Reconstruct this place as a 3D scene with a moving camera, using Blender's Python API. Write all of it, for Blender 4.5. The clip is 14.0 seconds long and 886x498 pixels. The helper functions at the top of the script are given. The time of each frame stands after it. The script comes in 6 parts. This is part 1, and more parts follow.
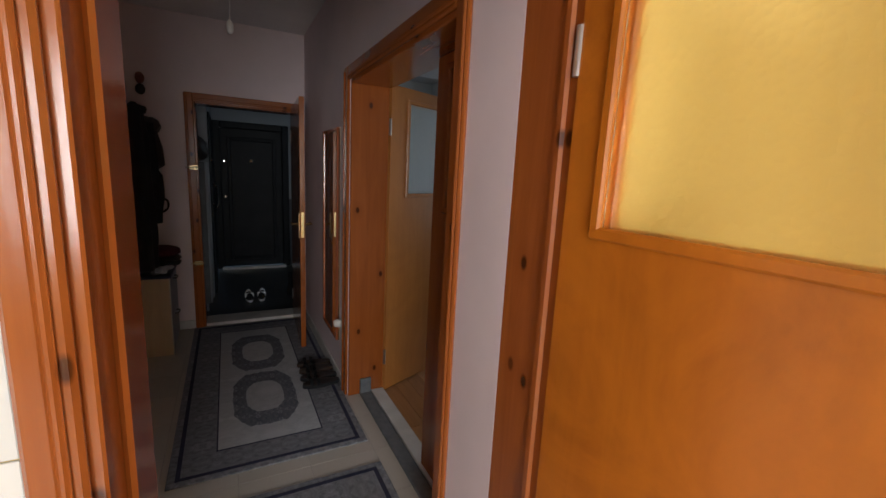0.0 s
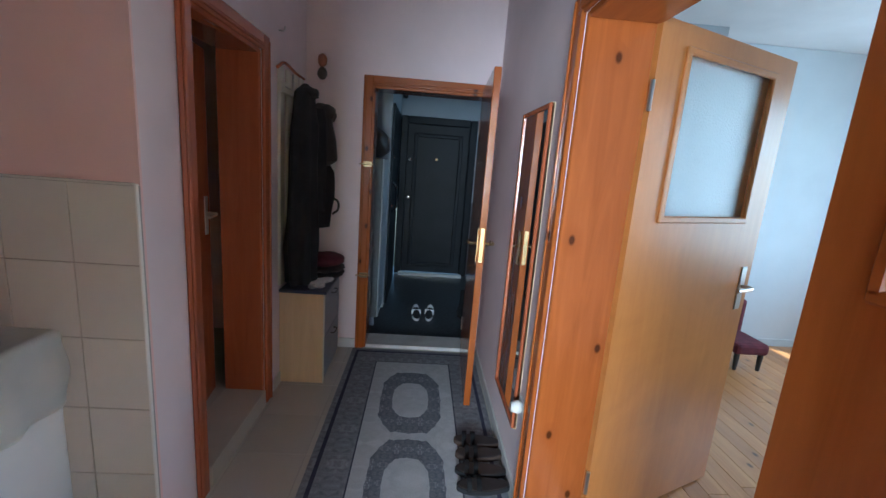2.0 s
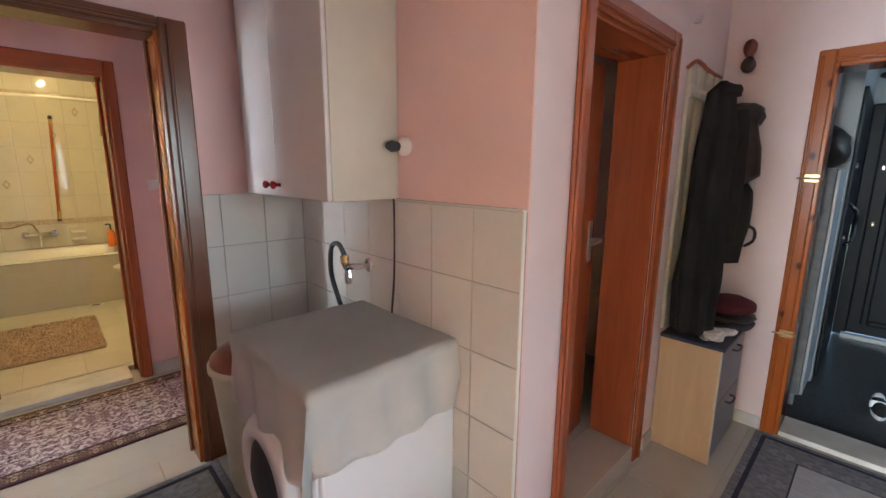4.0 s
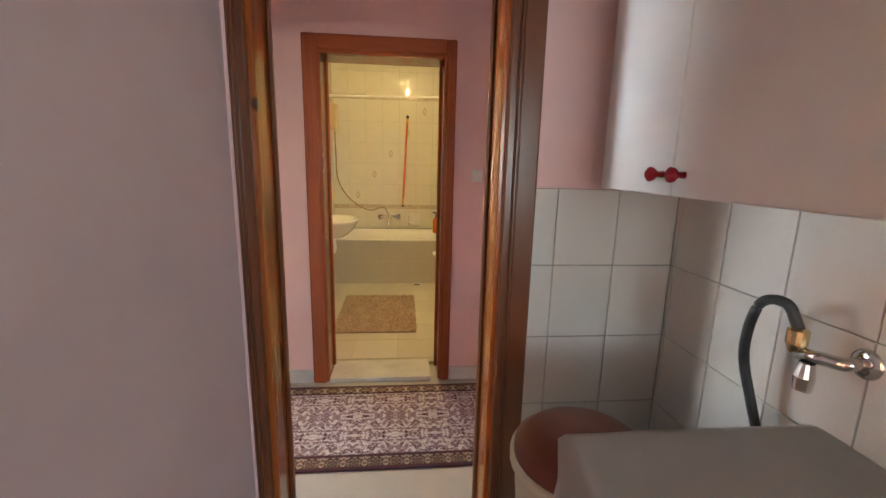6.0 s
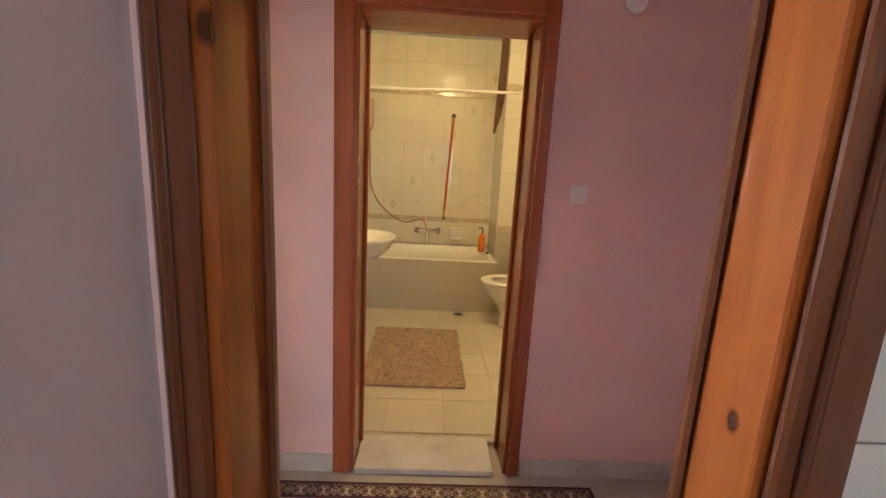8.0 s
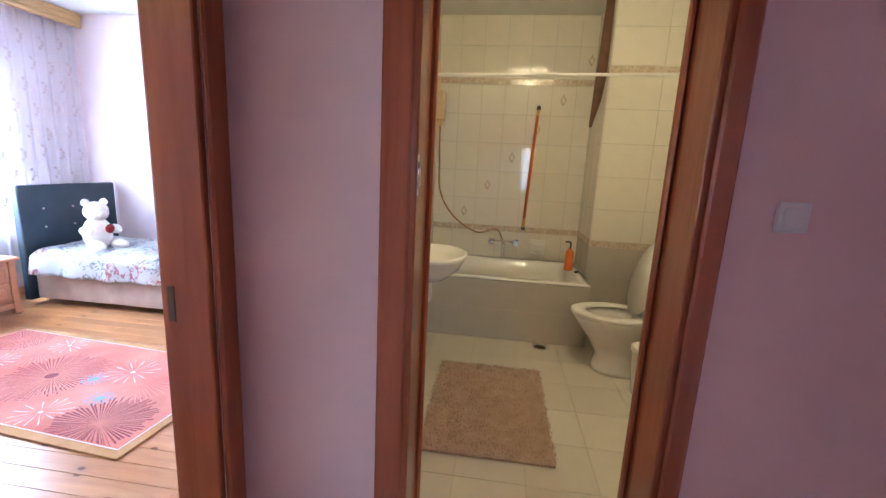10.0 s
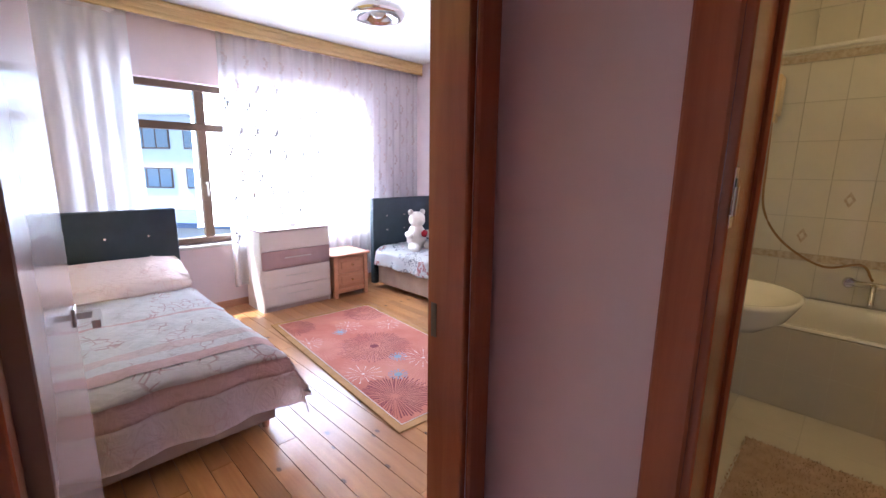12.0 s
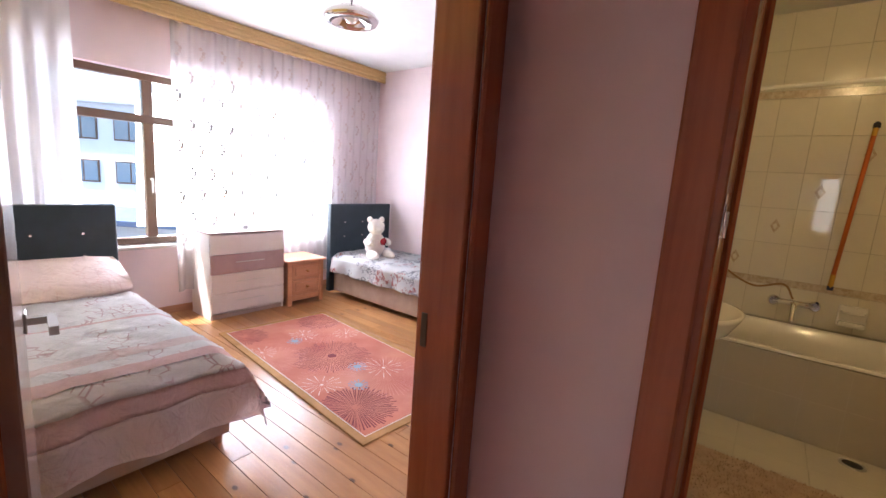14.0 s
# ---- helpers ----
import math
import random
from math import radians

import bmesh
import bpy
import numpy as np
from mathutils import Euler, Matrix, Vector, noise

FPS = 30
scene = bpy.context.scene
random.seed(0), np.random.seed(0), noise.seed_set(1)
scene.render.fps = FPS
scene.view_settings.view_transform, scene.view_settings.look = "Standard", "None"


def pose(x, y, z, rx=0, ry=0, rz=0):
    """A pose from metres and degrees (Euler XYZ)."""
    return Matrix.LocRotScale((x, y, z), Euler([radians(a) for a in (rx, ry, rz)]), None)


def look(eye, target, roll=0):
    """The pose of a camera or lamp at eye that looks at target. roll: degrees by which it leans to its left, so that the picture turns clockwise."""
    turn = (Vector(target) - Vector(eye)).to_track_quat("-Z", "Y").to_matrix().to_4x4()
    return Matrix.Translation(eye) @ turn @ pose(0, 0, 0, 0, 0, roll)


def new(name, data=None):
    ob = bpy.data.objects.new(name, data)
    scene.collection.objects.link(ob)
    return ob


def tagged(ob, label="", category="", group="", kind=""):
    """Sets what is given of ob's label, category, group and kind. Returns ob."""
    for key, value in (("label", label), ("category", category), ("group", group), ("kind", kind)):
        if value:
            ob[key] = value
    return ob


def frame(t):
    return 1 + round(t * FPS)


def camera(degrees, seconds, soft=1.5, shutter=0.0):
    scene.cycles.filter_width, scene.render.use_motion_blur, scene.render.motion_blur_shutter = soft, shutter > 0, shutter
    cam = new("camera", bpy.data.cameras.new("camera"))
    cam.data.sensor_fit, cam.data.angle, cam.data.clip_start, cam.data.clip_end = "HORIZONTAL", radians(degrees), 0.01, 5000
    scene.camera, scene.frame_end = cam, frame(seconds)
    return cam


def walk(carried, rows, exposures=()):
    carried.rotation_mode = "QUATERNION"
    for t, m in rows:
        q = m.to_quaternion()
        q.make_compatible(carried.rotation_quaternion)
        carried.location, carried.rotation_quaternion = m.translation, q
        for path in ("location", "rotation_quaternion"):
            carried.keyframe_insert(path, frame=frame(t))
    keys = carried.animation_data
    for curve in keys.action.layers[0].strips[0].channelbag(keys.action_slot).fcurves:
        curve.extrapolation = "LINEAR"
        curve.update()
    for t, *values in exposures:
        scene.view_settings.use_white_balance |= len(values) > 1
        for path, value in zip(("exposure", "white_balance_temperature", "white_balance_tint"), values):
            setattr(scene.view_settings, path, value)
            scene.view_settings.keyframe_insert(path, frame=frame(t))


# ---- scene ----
cam = camera(93.0, 14.0)
PATH = [
    (0, (0.214, 0.29, 1.49), (1.119, 2.038, 1.134), 2.9),
    (0.5, (0.33, 0.594, 1.501), (1.161, 2.374, 1.128), 2.6),
    (1, (0.441, 0.87, 1.475), (0.963, 2.761, 1.088), 3.1),
    (1.5, (0.446, 1.115, 1.466), (0.715, 3.055, 1.063), 4.3),
    (2, (0.376, 1.36, 1.473), (0.491, 3.317, 1.077), 4.4),
    (2.5, (0.353, 1.495, 1.46), (0.135, 3.448, 1.084), 3.2),
    (3, (0.365, 1.607, 1.456), (-0.303, 3.458, 1.099), 2.5),
    (3.5, (0.307, 1.649, 1.472), (-0.771, 3.292, 1.1), 1.4),
    (4, (0.243, 1.653, 1.459), (-1.179, 3.01, 1.089), 0.4),
    (4.2, (0.135, 1.659, 1.46), (-1.367, 2.924, 1.082), 0.5),
    (6.3, (-0.766, 1.779, 1.398), (-2.723, 1.898, 1.007), 1.7),
    (6.5, (-0.867, 1.757, 1.405), (-2.825, 1.864, 1.013), 1.9),
    (7, (-1.096, 1.671, 1.426), (-3.056, 1.771, 1.041), 2.0),
    (7.2, (-1.156, 1.654, 1.419), (-3.117, 1.753, 1.041), 2.5),
    (9.5, (-1.989, 1.536, 1.438), (-3.949, 1.521, 1.04), 3.9),
    (10, (-2.098, 1.527, 1.427), (-4.045, 1.281, 1.041), 2.8),
    (10.5, (-2.235, 1.539, 1.44), (-4.083, 0.877, 1.056), 1.7),
    (11, (-2.305, 1.541, 1.442), (-3.986, 0.528, 1.057), 1.3),
    (11.5, (-2.319, 1.51, 1.445), (-3.857, 0.291, 1.061), 1.1),
    (12, (-2.304, 1.477, 1.445), (-3.696, 0.092, 1.069), 0.8),
    (12.5, (-2.284, 1.448, 1.445), (-3.571, -0.037, 1.078), 0.9),
    (13, (-2.252, 1.413, 1.444), (-3.516, -0.095, 1.088), 1.7),
    (13.5, (-2.216, 1.385, 1.463), (-3.578, -0.036, 1.109), 2.5),
    (14, (-2.215, 1.387, 1.444), (-3.776, 0.179, 1.121), 3.9),
]
EXPOSURES = [(0, -0.4, 6300, 7), (0.5, 0.1, 5800, 6), (1.0, 1.15, 4900, 2), (1.5, 1.5, 4800, -1), (2.2, 1.7, 5000, -4), (3, 2.05, 5000, -4), (4, 2.7, 5800, 1),
             (6.3, 2.75, 6200, 1), (7.2, 2.75, 6400, 4), (9.3, 2.6, 5000, 7), (10, 2.4, 4700, 8), (10.5, 1.9, 4500, 8), (11.5, 1.6, 5000, 12), (14, 1.6, 6000, 14)]
walk(cam, [(t, look(eye, target, roll)) for t, eye, target, roll in PATH], EXPOSURES)

# ---- world and light ----
world = bpy.data.worlds.new("sky")
scene.world = world
world.use_nodes = True
wn = world.node_tree.nodes
sky = wn.new("ShaderNodeTexSky")
sky.sky_type = "NISHITA"
sky.sun_disc = False
sky.sun_elevation = radians(58)
sky.sun_rotation = radians(129)
world.node_tree.links.new(sky.outputs[0], wn["Background"].inputs[0])
wn["Background"].inputs[1].default_value = 0.15
SUN_FROM = (2.5, -2.0, 5.2)


def lamp(name, kind, m, watts, colour, size=None, size_y=None, angle=None):
    data = bpy.data.lights.new(name, kind)
    data.energy, data.color = watts, colour
    if kind == "AREA":
        data.shape, data.size, data.size_y = "RECTANGLE", size, size_y
    elif kind == "SUN":
        data.angle = radians(angle)
    else:
        data.shadow_soft_size = size
    ob = new(name, data)
    ob.matrix_world = m
    return ob


lamp("sun", "SUN", look(SUN_FROM, (0, 0, 0)), 4.0, (1, 0.95, 0.88), angle=0.5)
lamp("bedroom_window_light", "AREA", look((-4.5, -3.52, 1.42), (-4.0, 0, 0.75)), 58, (0.95, 0.97, 1), 1.70, 1.35)
lamp("living_window_light", "AREA", look((4.38, 3.3, 1.5), (0, 3.3, 1.2)), 14, (0.86, 0.94, 1), 2.2, 1.4)
lamp("kitchen_window_light", "AREA", look((-0.25, -2.38, 1.5), (0.1, 1, 1.2)), 115, (1, 0.97, 0.95), 1.4, 1.2)
# added fill lamp for the landing; no window is known there
lamp("landing_fill_light", "AREA", look((2.2, 5.6, 1.9), (0, 6.0, 1.2)), 1.5, (0.75, 0.88, 1), 0.8, 0.8)
lamp("bath_bulb_light", "POINT", pose(-4.1, 1.86, 2.66), 7.0, (1, 0.68, 0.29), 0.03)

# ---- materials ----


def material(name, colour, rough=0.6, metal=0.0, spec=0.5):
    m = bpy.data.materials.new(name)
    m.use_nodes = True
    b = m.node_tree.nodes["Principled BSDF"]
    b.inputs["Base Color"].default_value = (*colour, 1)
    b.inputs["Roughness"].default_value = rough
    b.inputs["Metallic"].default_value = metal
    b.inputs["Specular IOR Level"].default_value = spec
    return m


def nodes_of(m):
    return m.node_tree.nodes, m.node_tree.links, m.node_tree.nodes["Principled BSDF"]


def coords(m, scale=(1, 1, 1), which="Object"):
    n, l, _ = nodes_of(m)
    tc, mp = n.new("ShaderNodeTexCoord"), n.new("ShaderNodeMapping")
    mp.inputs["Scale"].default_value = scale
    l.new(tc.outputs[which], mp.inputs["Vector"])
    return mp.outputs["Vector"]


def noise_out(m, vec, scale, detail=4, rough=0.55, distortion=0.0):
    n, l, _ = nodes_of(m)
    t = n.new("ShaderNodeTexNoise")
    t.inputs["Scale"].default_value, t.inputs["Detail"].default_value = scale, detail
    t.inputs["Roughness"].default_value, t.inputs["Distortion"].default_value = rough, distortion
    l.new(vec, t.inputs["Vector"])
    return t.outputs["Fac"]


def ramp(m, fac, stops):
    n, l, _ = nodes_of(m)
    r = n.new("ShaderNodeValToRGB")
    els = r.color_ramp.elements
    while len(els) < len(stops):
        els.new(0.5)
    for e, (p, c) in zip(els, stops):
        e.position, e.color = p, (*c, 1)
    l.new(fac, r.inputs["Fac"])
    return r.outputs["Color"]


def mix(m, fac, a, b, mode="MIX"):
    n, l, _ = nodes_of(m)
    x = n.new("ShaderNodeMix")
    x.data_type, x.blend_type = "RGBA", mode
    for key, v in ((0, fac), (6, a), (7, b)):
        if isinstance(v, (int, float)):
            x.inputs[key].default_value = v
        elif isinstance(v, tuple):
            x.inputs[key].default_value = (*v, 1)
        else:
            l.new(v, x.inputs[key])
    return x.outputs[2]


def bump(m, height, strength=0.2, distance=0.01):
    n, l, b = nodes_of(m)
    x = n.new("ShaderNodeBump")
    x.inputs["Strength"].default_value, x.inputs["Distance"].default_value = strength, distance
    l.new(height, x.inputs["Height"])
    l.new(x.outputs["Normal"], b.inputs["Normal"])


def shade(c, k):
    return tuple(min(1, v * k) for v in c)


def plaster(name, colour, rough=0.75, blotch=0.09):
    m = material(name, colour, rough)
    v = coords(m)
    big = noise_out(m, v, 1.6, 5)
    fine = noise_out(m, v, 160, 3)
    n, l, b = nodes_of(m)
    c = ramp(m, big, [(0.3, shade(colour, 1 - blotch)), (0.7, shade(colour, 1 + blotch * 0.6))])
    l.new(c, b.inputs["Base Color"])
    bump(m, fine, 0.12, 0.002)
    return m


def wood(name, dark, light, axis="z", rough=0.22, knots=True, coat=0.4, blotch=0.0):
    m = material(name, light, rough)
    n, l, b = nodes_of(m)
    s = {"z": (6, 6, 0.5), "x": (0.5, 6, 6), "y": (6, 0.5, 6)}[axis]
    v = coords(m, s)
    grain = noise_out(m, v, 3.2, 6, 0.6, 0.8)
    broad = noise_out(m, coords(m, tuple(q * 0.25 for q in s)), 2.0, 3)
    c = ramp(m, grain, [(0.28, dark), (0.5, tuple((p + q) / 2 for p, q in zip(dark, light))), (0.72, light)])
    c = mix(m, ramp(m, broad, [(0.3, (0, 0, 0)), (0.75, (0.55, 0.55, 0.55))]), c, shade(light, 1.12))
    if blotch:
        stain = noise_out(m, coords(m), 2.6, 5, 0.6, 1.5)
        c = mix(m, ramp(m, stain, [(0.35, (0, 0, 0)), (0.7, (blotch, blotch, blotch))]), c, shade(light, 1.45))
    if knots:
        tc = n.new("ShaderNodeTexCoord")
        flat = n.new("ShaderNodeVectorMath")
        flat.operation = "DOT_PRODUCT"
        along = n.new("ShaderNodeVectorMath")
        along.operation = "DOT_PRODUCT"
        across = {"z": (1, 1, 0), "x": (0, 1, 1), "y": (1, 0, 1)}[axis]
        flat.inputs[1].default_value = tuple(6.0 * q for q in across)
        along.inputs[1].default_value = tuple(3.6 * (1 - q) for q in across)
        join = n.new("ShaderNodeCombineXYZ")
        for d, sock in ((flat, 0), (along, 1)):
            l.new(tc.outputs["Object"], d.inputs[0])
            l.new(d.outputs["Value"], join.inputs[sock])
        vo = n.new("ShaderNodeTexVoronoi")
        vo.voronoi_dimensions = "2D"
        vo.inputs["Scale"].default_value = 1.0
        l.new(join.outputs[0], vo.inputs["Vector"])
        pick = ramp(m, vo.outputs["Color"], [(0.47, (0, 0, 0)), (0.49, (1, 1, 1))])
        spot = ramp(m, vo.outputs["Distance"], [(0.045, (1, 1, 1)), (0.085, (0, 0, 0))])
        ring = ramp(m, vo.outputs["Distance"], [(0.08, (0.5, 0.5, 0.5)), (0.26, (0, 0, 0))])
        c = mix(m, mix(m, 1.0, ring, pick, "MULTIPLY"), c, dark)
        c = mix(m, mix(m, 1.0, spot, pick, "MULTIPLY"), c, shade(dark, 0.3))
    l.new(c, b.inputs["Base Color"])
    b.inputs["Coat Weight"].default_value = coat
    b.inputs["Coat Roughness"].default_value = 0.17
    lumps = n.new("ShaderNodeMath")
    lumps.operation = "ADD"
    l.new(noise_out(m, v, 6, 3), lumps.inputs[0])
    l.new(noise_out(m, coords(m), 28, 2), lumps.inputs[1])
    bump(m, lumps.outputs[0], 0.12, 0.004)
    return m


def mottled(name, a, bcol, scale, rough=0.5, bump_scale=None, strength=0.2, dist=0.003, which="Object"):
    m = material(name, a, rough)
    n, l, b = nodes_of(m)
    v = coords(m, which=which)
    l.new(ramp(m, noise_out(m, v, scale, 6), [(0.32, a), (0.68, bcol)]), b.inputs["Base Color"])
    if bump_scale:
        bump(m, noise_out(m, v, bump_scale, 4), strength, dist)
    return m


def tile_mat(name, a, rough=0.12, vary=0.05):
    m = material(name, a, rough)
    n, l, b = nodes_of(m)
    oi = n.new("ShaderNodeObjectInfo")
    c = ramp(m, oi.outputs["Random"], [(0, shade(a, 1 - vary)), (1, shade(a, 1 + vary * 0.6))])
    v = coords(m)
    c = mix(m, ramp(m, noise_out(m, v, 9, 5), [(0.4, (0, 0, 0)), (0.8, (0.25, 0.25, 0.25))]), c, shade(a, 0.82))
    l.new(c, b.inputs["Base Color"])
    bump(m, noise_out(m, v, 14, 2), 0.04, 0.004)
    return m


PINK = (0.82, 0.575, 0.555)
M_PINK = plaster("pink_paint", PINK)
M_PINK_LIGHT = plaster("pale_pink_paint", (0.78, 0.66, 0.68))
M_WHITE = plaster("white_ceiling_paint", (0.78, 0.78, 0.78))
M_HALLCEIL = plaster("hall_ceiling_paint", (0.80, 0.78, 0.78))
M_PALE = plaster("pale_blue_white_paint", (0.62, 0.66, 0.68))
M_YELLOW = plaster("yellow_kitchen_paint", (0.72, 0.52, 0.16))
M_GREYWALL = plaster("landing_grey_paint", (0.42, 0.45, 0.48))
M_DARKWALL = plaster("landing_dark_dado_paint", (0.10, 0.11, 0.13), 0.4)
M_FRAME = wood("orange_varnished_pine", (0.25, 0.062, 0.012), (0.38, 0.108, 0.021), "z", 0.2)
M_FRAME_H = wood("orange_varnished_pine_head", (0.25, 0.062, 0.012), (0.38, 0.108, 0.021), "y", 0.2)
M_FRAME_X = wood("orange_varnished_pine_cross", (0.25, 0.062, 0.012), (0.38, 0.108, 0.021), "x", 0.2)
M_BROWN = wood("brown_varnished_trim", (0.27, 0.068, 0.028), (0.42, 0.122, 0.048), "z", 0.22, knots=False)
M_BROWN_H = wood("brown_varnished_trim_head", (0.27, 0.068, 0.028), (0.42, 0.122, 0.048), "y", 0.22, knots=False)
M_BROWN_X = wood("brown_varnished_trim_cross", (0.27, 0.068, 0.028), (0.42, 0.122, 0.048), "x", 0.22, knots=False)
M_DARKTRIM = wood("dark_brown_worn_trim", (0.10, 0.032, 0.012), (0.17, 0.055, 0.020), "z", 0.28, knots=False)
M_DARKTRIM_H = wood("dark_brown_worn_trim_head", (0.10, 0.032, 0.012), (0.17, 0.055, 0.020), "y", 0.28, knots=False)
M_LEAF = wood("honey_pine_door_leaf", (0.38, 0.135, 0.028), (0.47, 0.19, 0.045), "z", 0.34, knots=False, coat=0.12, blotch=0.35)
M_LEAF_K = wood("amber_plywood_door_leaf", (0.27, 0.070, 0.006), (0.39, 0.118, 0.009), "z", 0.34, knots=False, coat=0.12, blotch=0.85)
M_PLANK = wood("pine_floor_plank", (0.42, 0.19, 0.06), (0.66, 0.36, 0.14), "y", 0.25, coat=0.3)
M_PALEWOOD = wood("pale_beech_laminate", (0.55, 0.40, 0.24), (0.68, 0.52, 0.33), "z", 0.4, knots=False, coat=0)
M_BEDDOOR = mottled("glossy_pinkish_beige_door_paint", (0.38, 0.28, 0.25), (0.46, 0.35, 0.31), 3, 0.13)
M_METAL = material("brushed_steel", (0.62, 0.60, 0.57), 0.28, 1.0)
M_CHROME = material("chrome", (0.75, 0.74, 0.72), 0.12, 1.0)
M_BRASS = material("worn_brass", (0.75, 0.58, 0.30), 0.25, 1.0)
M_MIRROR = material("mirror_glass", (0.82, 0.84, 0.84), 0.02, 1.0)
M_CERAMIC = material("glazed_white_ceramic", (0.78, 0.76, 0.72), 0.1)
M_ENAMEL = mottled("white_enamel", (0.74, 0.75, 0.76), (0.80, 0.80, 0.80), 3, 0.25)
M_PLASTIC = material("white_plastic", (0.78, 0.76, 0.73), 0.4)
M_CREAMPLASTIC = mottled("cream_plastic", (0.66, 0.62, 0.46), (0.72, 0.68, 0.52), 4, 0.4)
M_BROWNPLASTIC = material("brown_plastic", (0.20, 0.06, 0.035), 0.3)
M_BLACK = material("black_plastic", (0.02, 0.02, 0.022), 0.4)
M_BGROUT = mottled("pale_beige_grout", (0.46, 0.43, 0.36), (0.54, 0.50, 0.43), 30, 0.9)
M_GROUT = mottled("grey_grout", (0.34, 0.32, 0.30), (0.44, 0.42, 0.39), 30, 0.9)
M_NTILE = tile_mat("cream_wall_tile", (0.70, 0.675, 0.635))
M_KTILE = tile_mat("white_kitchen_tile", (0.72, 0.72, 0.70))
M_BTILE = tile_mat("ivory_bath_tile", (0.74, 0.70, 0.60), 0.04, 0.02)
M_BTILE_LOW = tile_mat("greige_bath_tile", (0.50, 0.46, 0.385), 0.08, 0.02)
M_BFLOOR = tile_mat("ivory_bath_floor_tile", (0.62, 0.58, 0.50), 0.25)
M_HFLOOR = tile_mat("cream_floor_tile", (0.52, 0.49, 0.44), 0.2)
M_LFLOOR = mottled("dark_landing_terrazzo", (0.035, 0.038, 0.042), (0.075, 0.08, 0.085), 45, 0.35)


def glass_mat(name, colour, rough, scale, strength, voronoi=True):
    m = material(name, colour, rough)
    n, l, b = nodes_of(m)
    b.inputs["Transmission Weight"].default_value = 1.0
    b.inputs["IOR"].default_value = 1.3
    v = coords(m)
    if voronoi:
        t = n.new("ShaderNodeTexVoronoi")
        t.inputs["Scale"].default_value = scale
        l.new(v, t.inputs["Vector"])
        bump(m, t.outputs["Distance"], strength, 0.006)
    else:
        bump(m, noise_out(m, v, scale, 2), strength, 0.004)
    return m


M_HEXGLASS = glass_mat("pebbled_frosted_glass", (0.92, 0.9, 0.8), 0.42, 60, 0.24)
M_FROST = glass_mat("fine_frosted_glass", (0.9, 0.94, 0.96), 0.45, 120, 0.3)
M_PANE = glass_mat("clear_window_glass", (1, 1, 1), 0.0, 3, 0.0, False)

# ---- building blocks ----


def add_box(bm, x0, y0, z0, x1, y1, z1, bev=0.0, seg=1):
    vs = [bm.verts.new((x, y, z)) for z in (z0, z1) for y in (y0, y1) for x in (x0, x1)]
    fs = [bm.faces.new([vs[i] for i in q]) for q in ((0, 2, 3, 1), (4, 5, 7, 6), (0, 1, 5, 4), (2, 6, 7, 3), (0, 4, 6, 2), (1, 3, 7, 5))]
    if bev:
        es = {e for f in fs for e in f.edges}
        bmesh.ops.bevel(bm, geom=list(es), offset=bev, segments=seg, affect="EDGES", profile=0.5)
    return bm


def box(*c, bev=0.0, seg=1):
    return add_box(bmesh.new(), *c, bev=bev, seg=seg)


def boxes(*cs, bev=0.0):
    bm = bmesh.new()
    for c in cs:
        add_box(bm, *c, bev=0)
    if bev:
        bmesh.ops.bevel(bm, geom=bm.edges[:], offset=bev, segments=1, affect="EDGES")
    return bm


def mesh_of(name, bm, mat, smooth=False):
    me = bpy.data.meshes.new(name)
    bmesh.ops.recalc_face_normals(bm, faces=bm.faces[:])
    bm.to_mesh(me)
    bm.free()
    me.materials.append(mat)
    if smooth:
        me.polygons.foreach_set("use_smooth", [True] * len(me.polygons))
    return me


def part(name, bm, mat, parent=None, label="", smooth=False, m=None):
    ob = new(name, mesh_of(name, bm, mat, smooth))
    if parent:
        ob.parent = parent
    if m is not None:
        ob.matrix_basis = m
    if label:
        ob["label"] = label
    return ob


def structure(name, bm, mat, label, category):
    return tagged(part(name, bm, mat), label, category, kind="structure")


def thing(name, m, label, category, group="", kind=""):
    ob = new(name)
    ob.matrix_basis = m
    ob.empty_display_size = 0.1
    return tagged(ob, label, category, group, kind)


def lathe(profile, seg=24, cap=True):
    """A turned shape about z from (radius, height) pairs."""
    bm = bmesh.new()
    rings = []
    for r, z in profile:
        rings.append([bm.verts.new((r * math.cos(2 * math.pi * i / seg), r * math.sin(2 * math.pi * i / seg), z)) for i in range(seg)])
    for a, b in zip(rings, rings[1:]):
        for i in range(seg):
            bm.faces.new((a[i], a[(i + 1) % seg], b[(i + 1) % seg], b[i]))
    if cap:
        for r in (rings[0], rings[-1]):
            if (r[0].co - r[seg // 2].co).length > 1e-4:
                bm.faces.new(r)
    return bm


def tube(points, radius, seg=8):
    """A round rod along points."""
    bm = bmesh.new()
    pts = [Vector(p) for p in points]
    rings = []
    for i, p in enumerate(pts):
        d = (pts[min(i + 1, len(pts) - 1)] - pts[max(i - 1, 0)]).normalized()
        up = Vector((0, 0, 1)) if abs(d.z) < 0.9 else Vector((1, 0, 0))
        a = d.cross(up).normalized()
        b = d.cross(a)
        rings.append([bm.verts.new(p + radius * (math.cos(2 * math.pi * k / seg) * a + math.sin(2 * math.pi * k / seg) * b)) for k in range(seg)])
    for a, b in zip(rings, rings[1:]):
        for i in range(seg):
            bm.faces.new((a[i], a[(i + 1) % seg], b[(i + 1) % seg], b[i]))
    bm.faces.new(rings[0])
    bm.faces.new(rings[-1])
    return bm


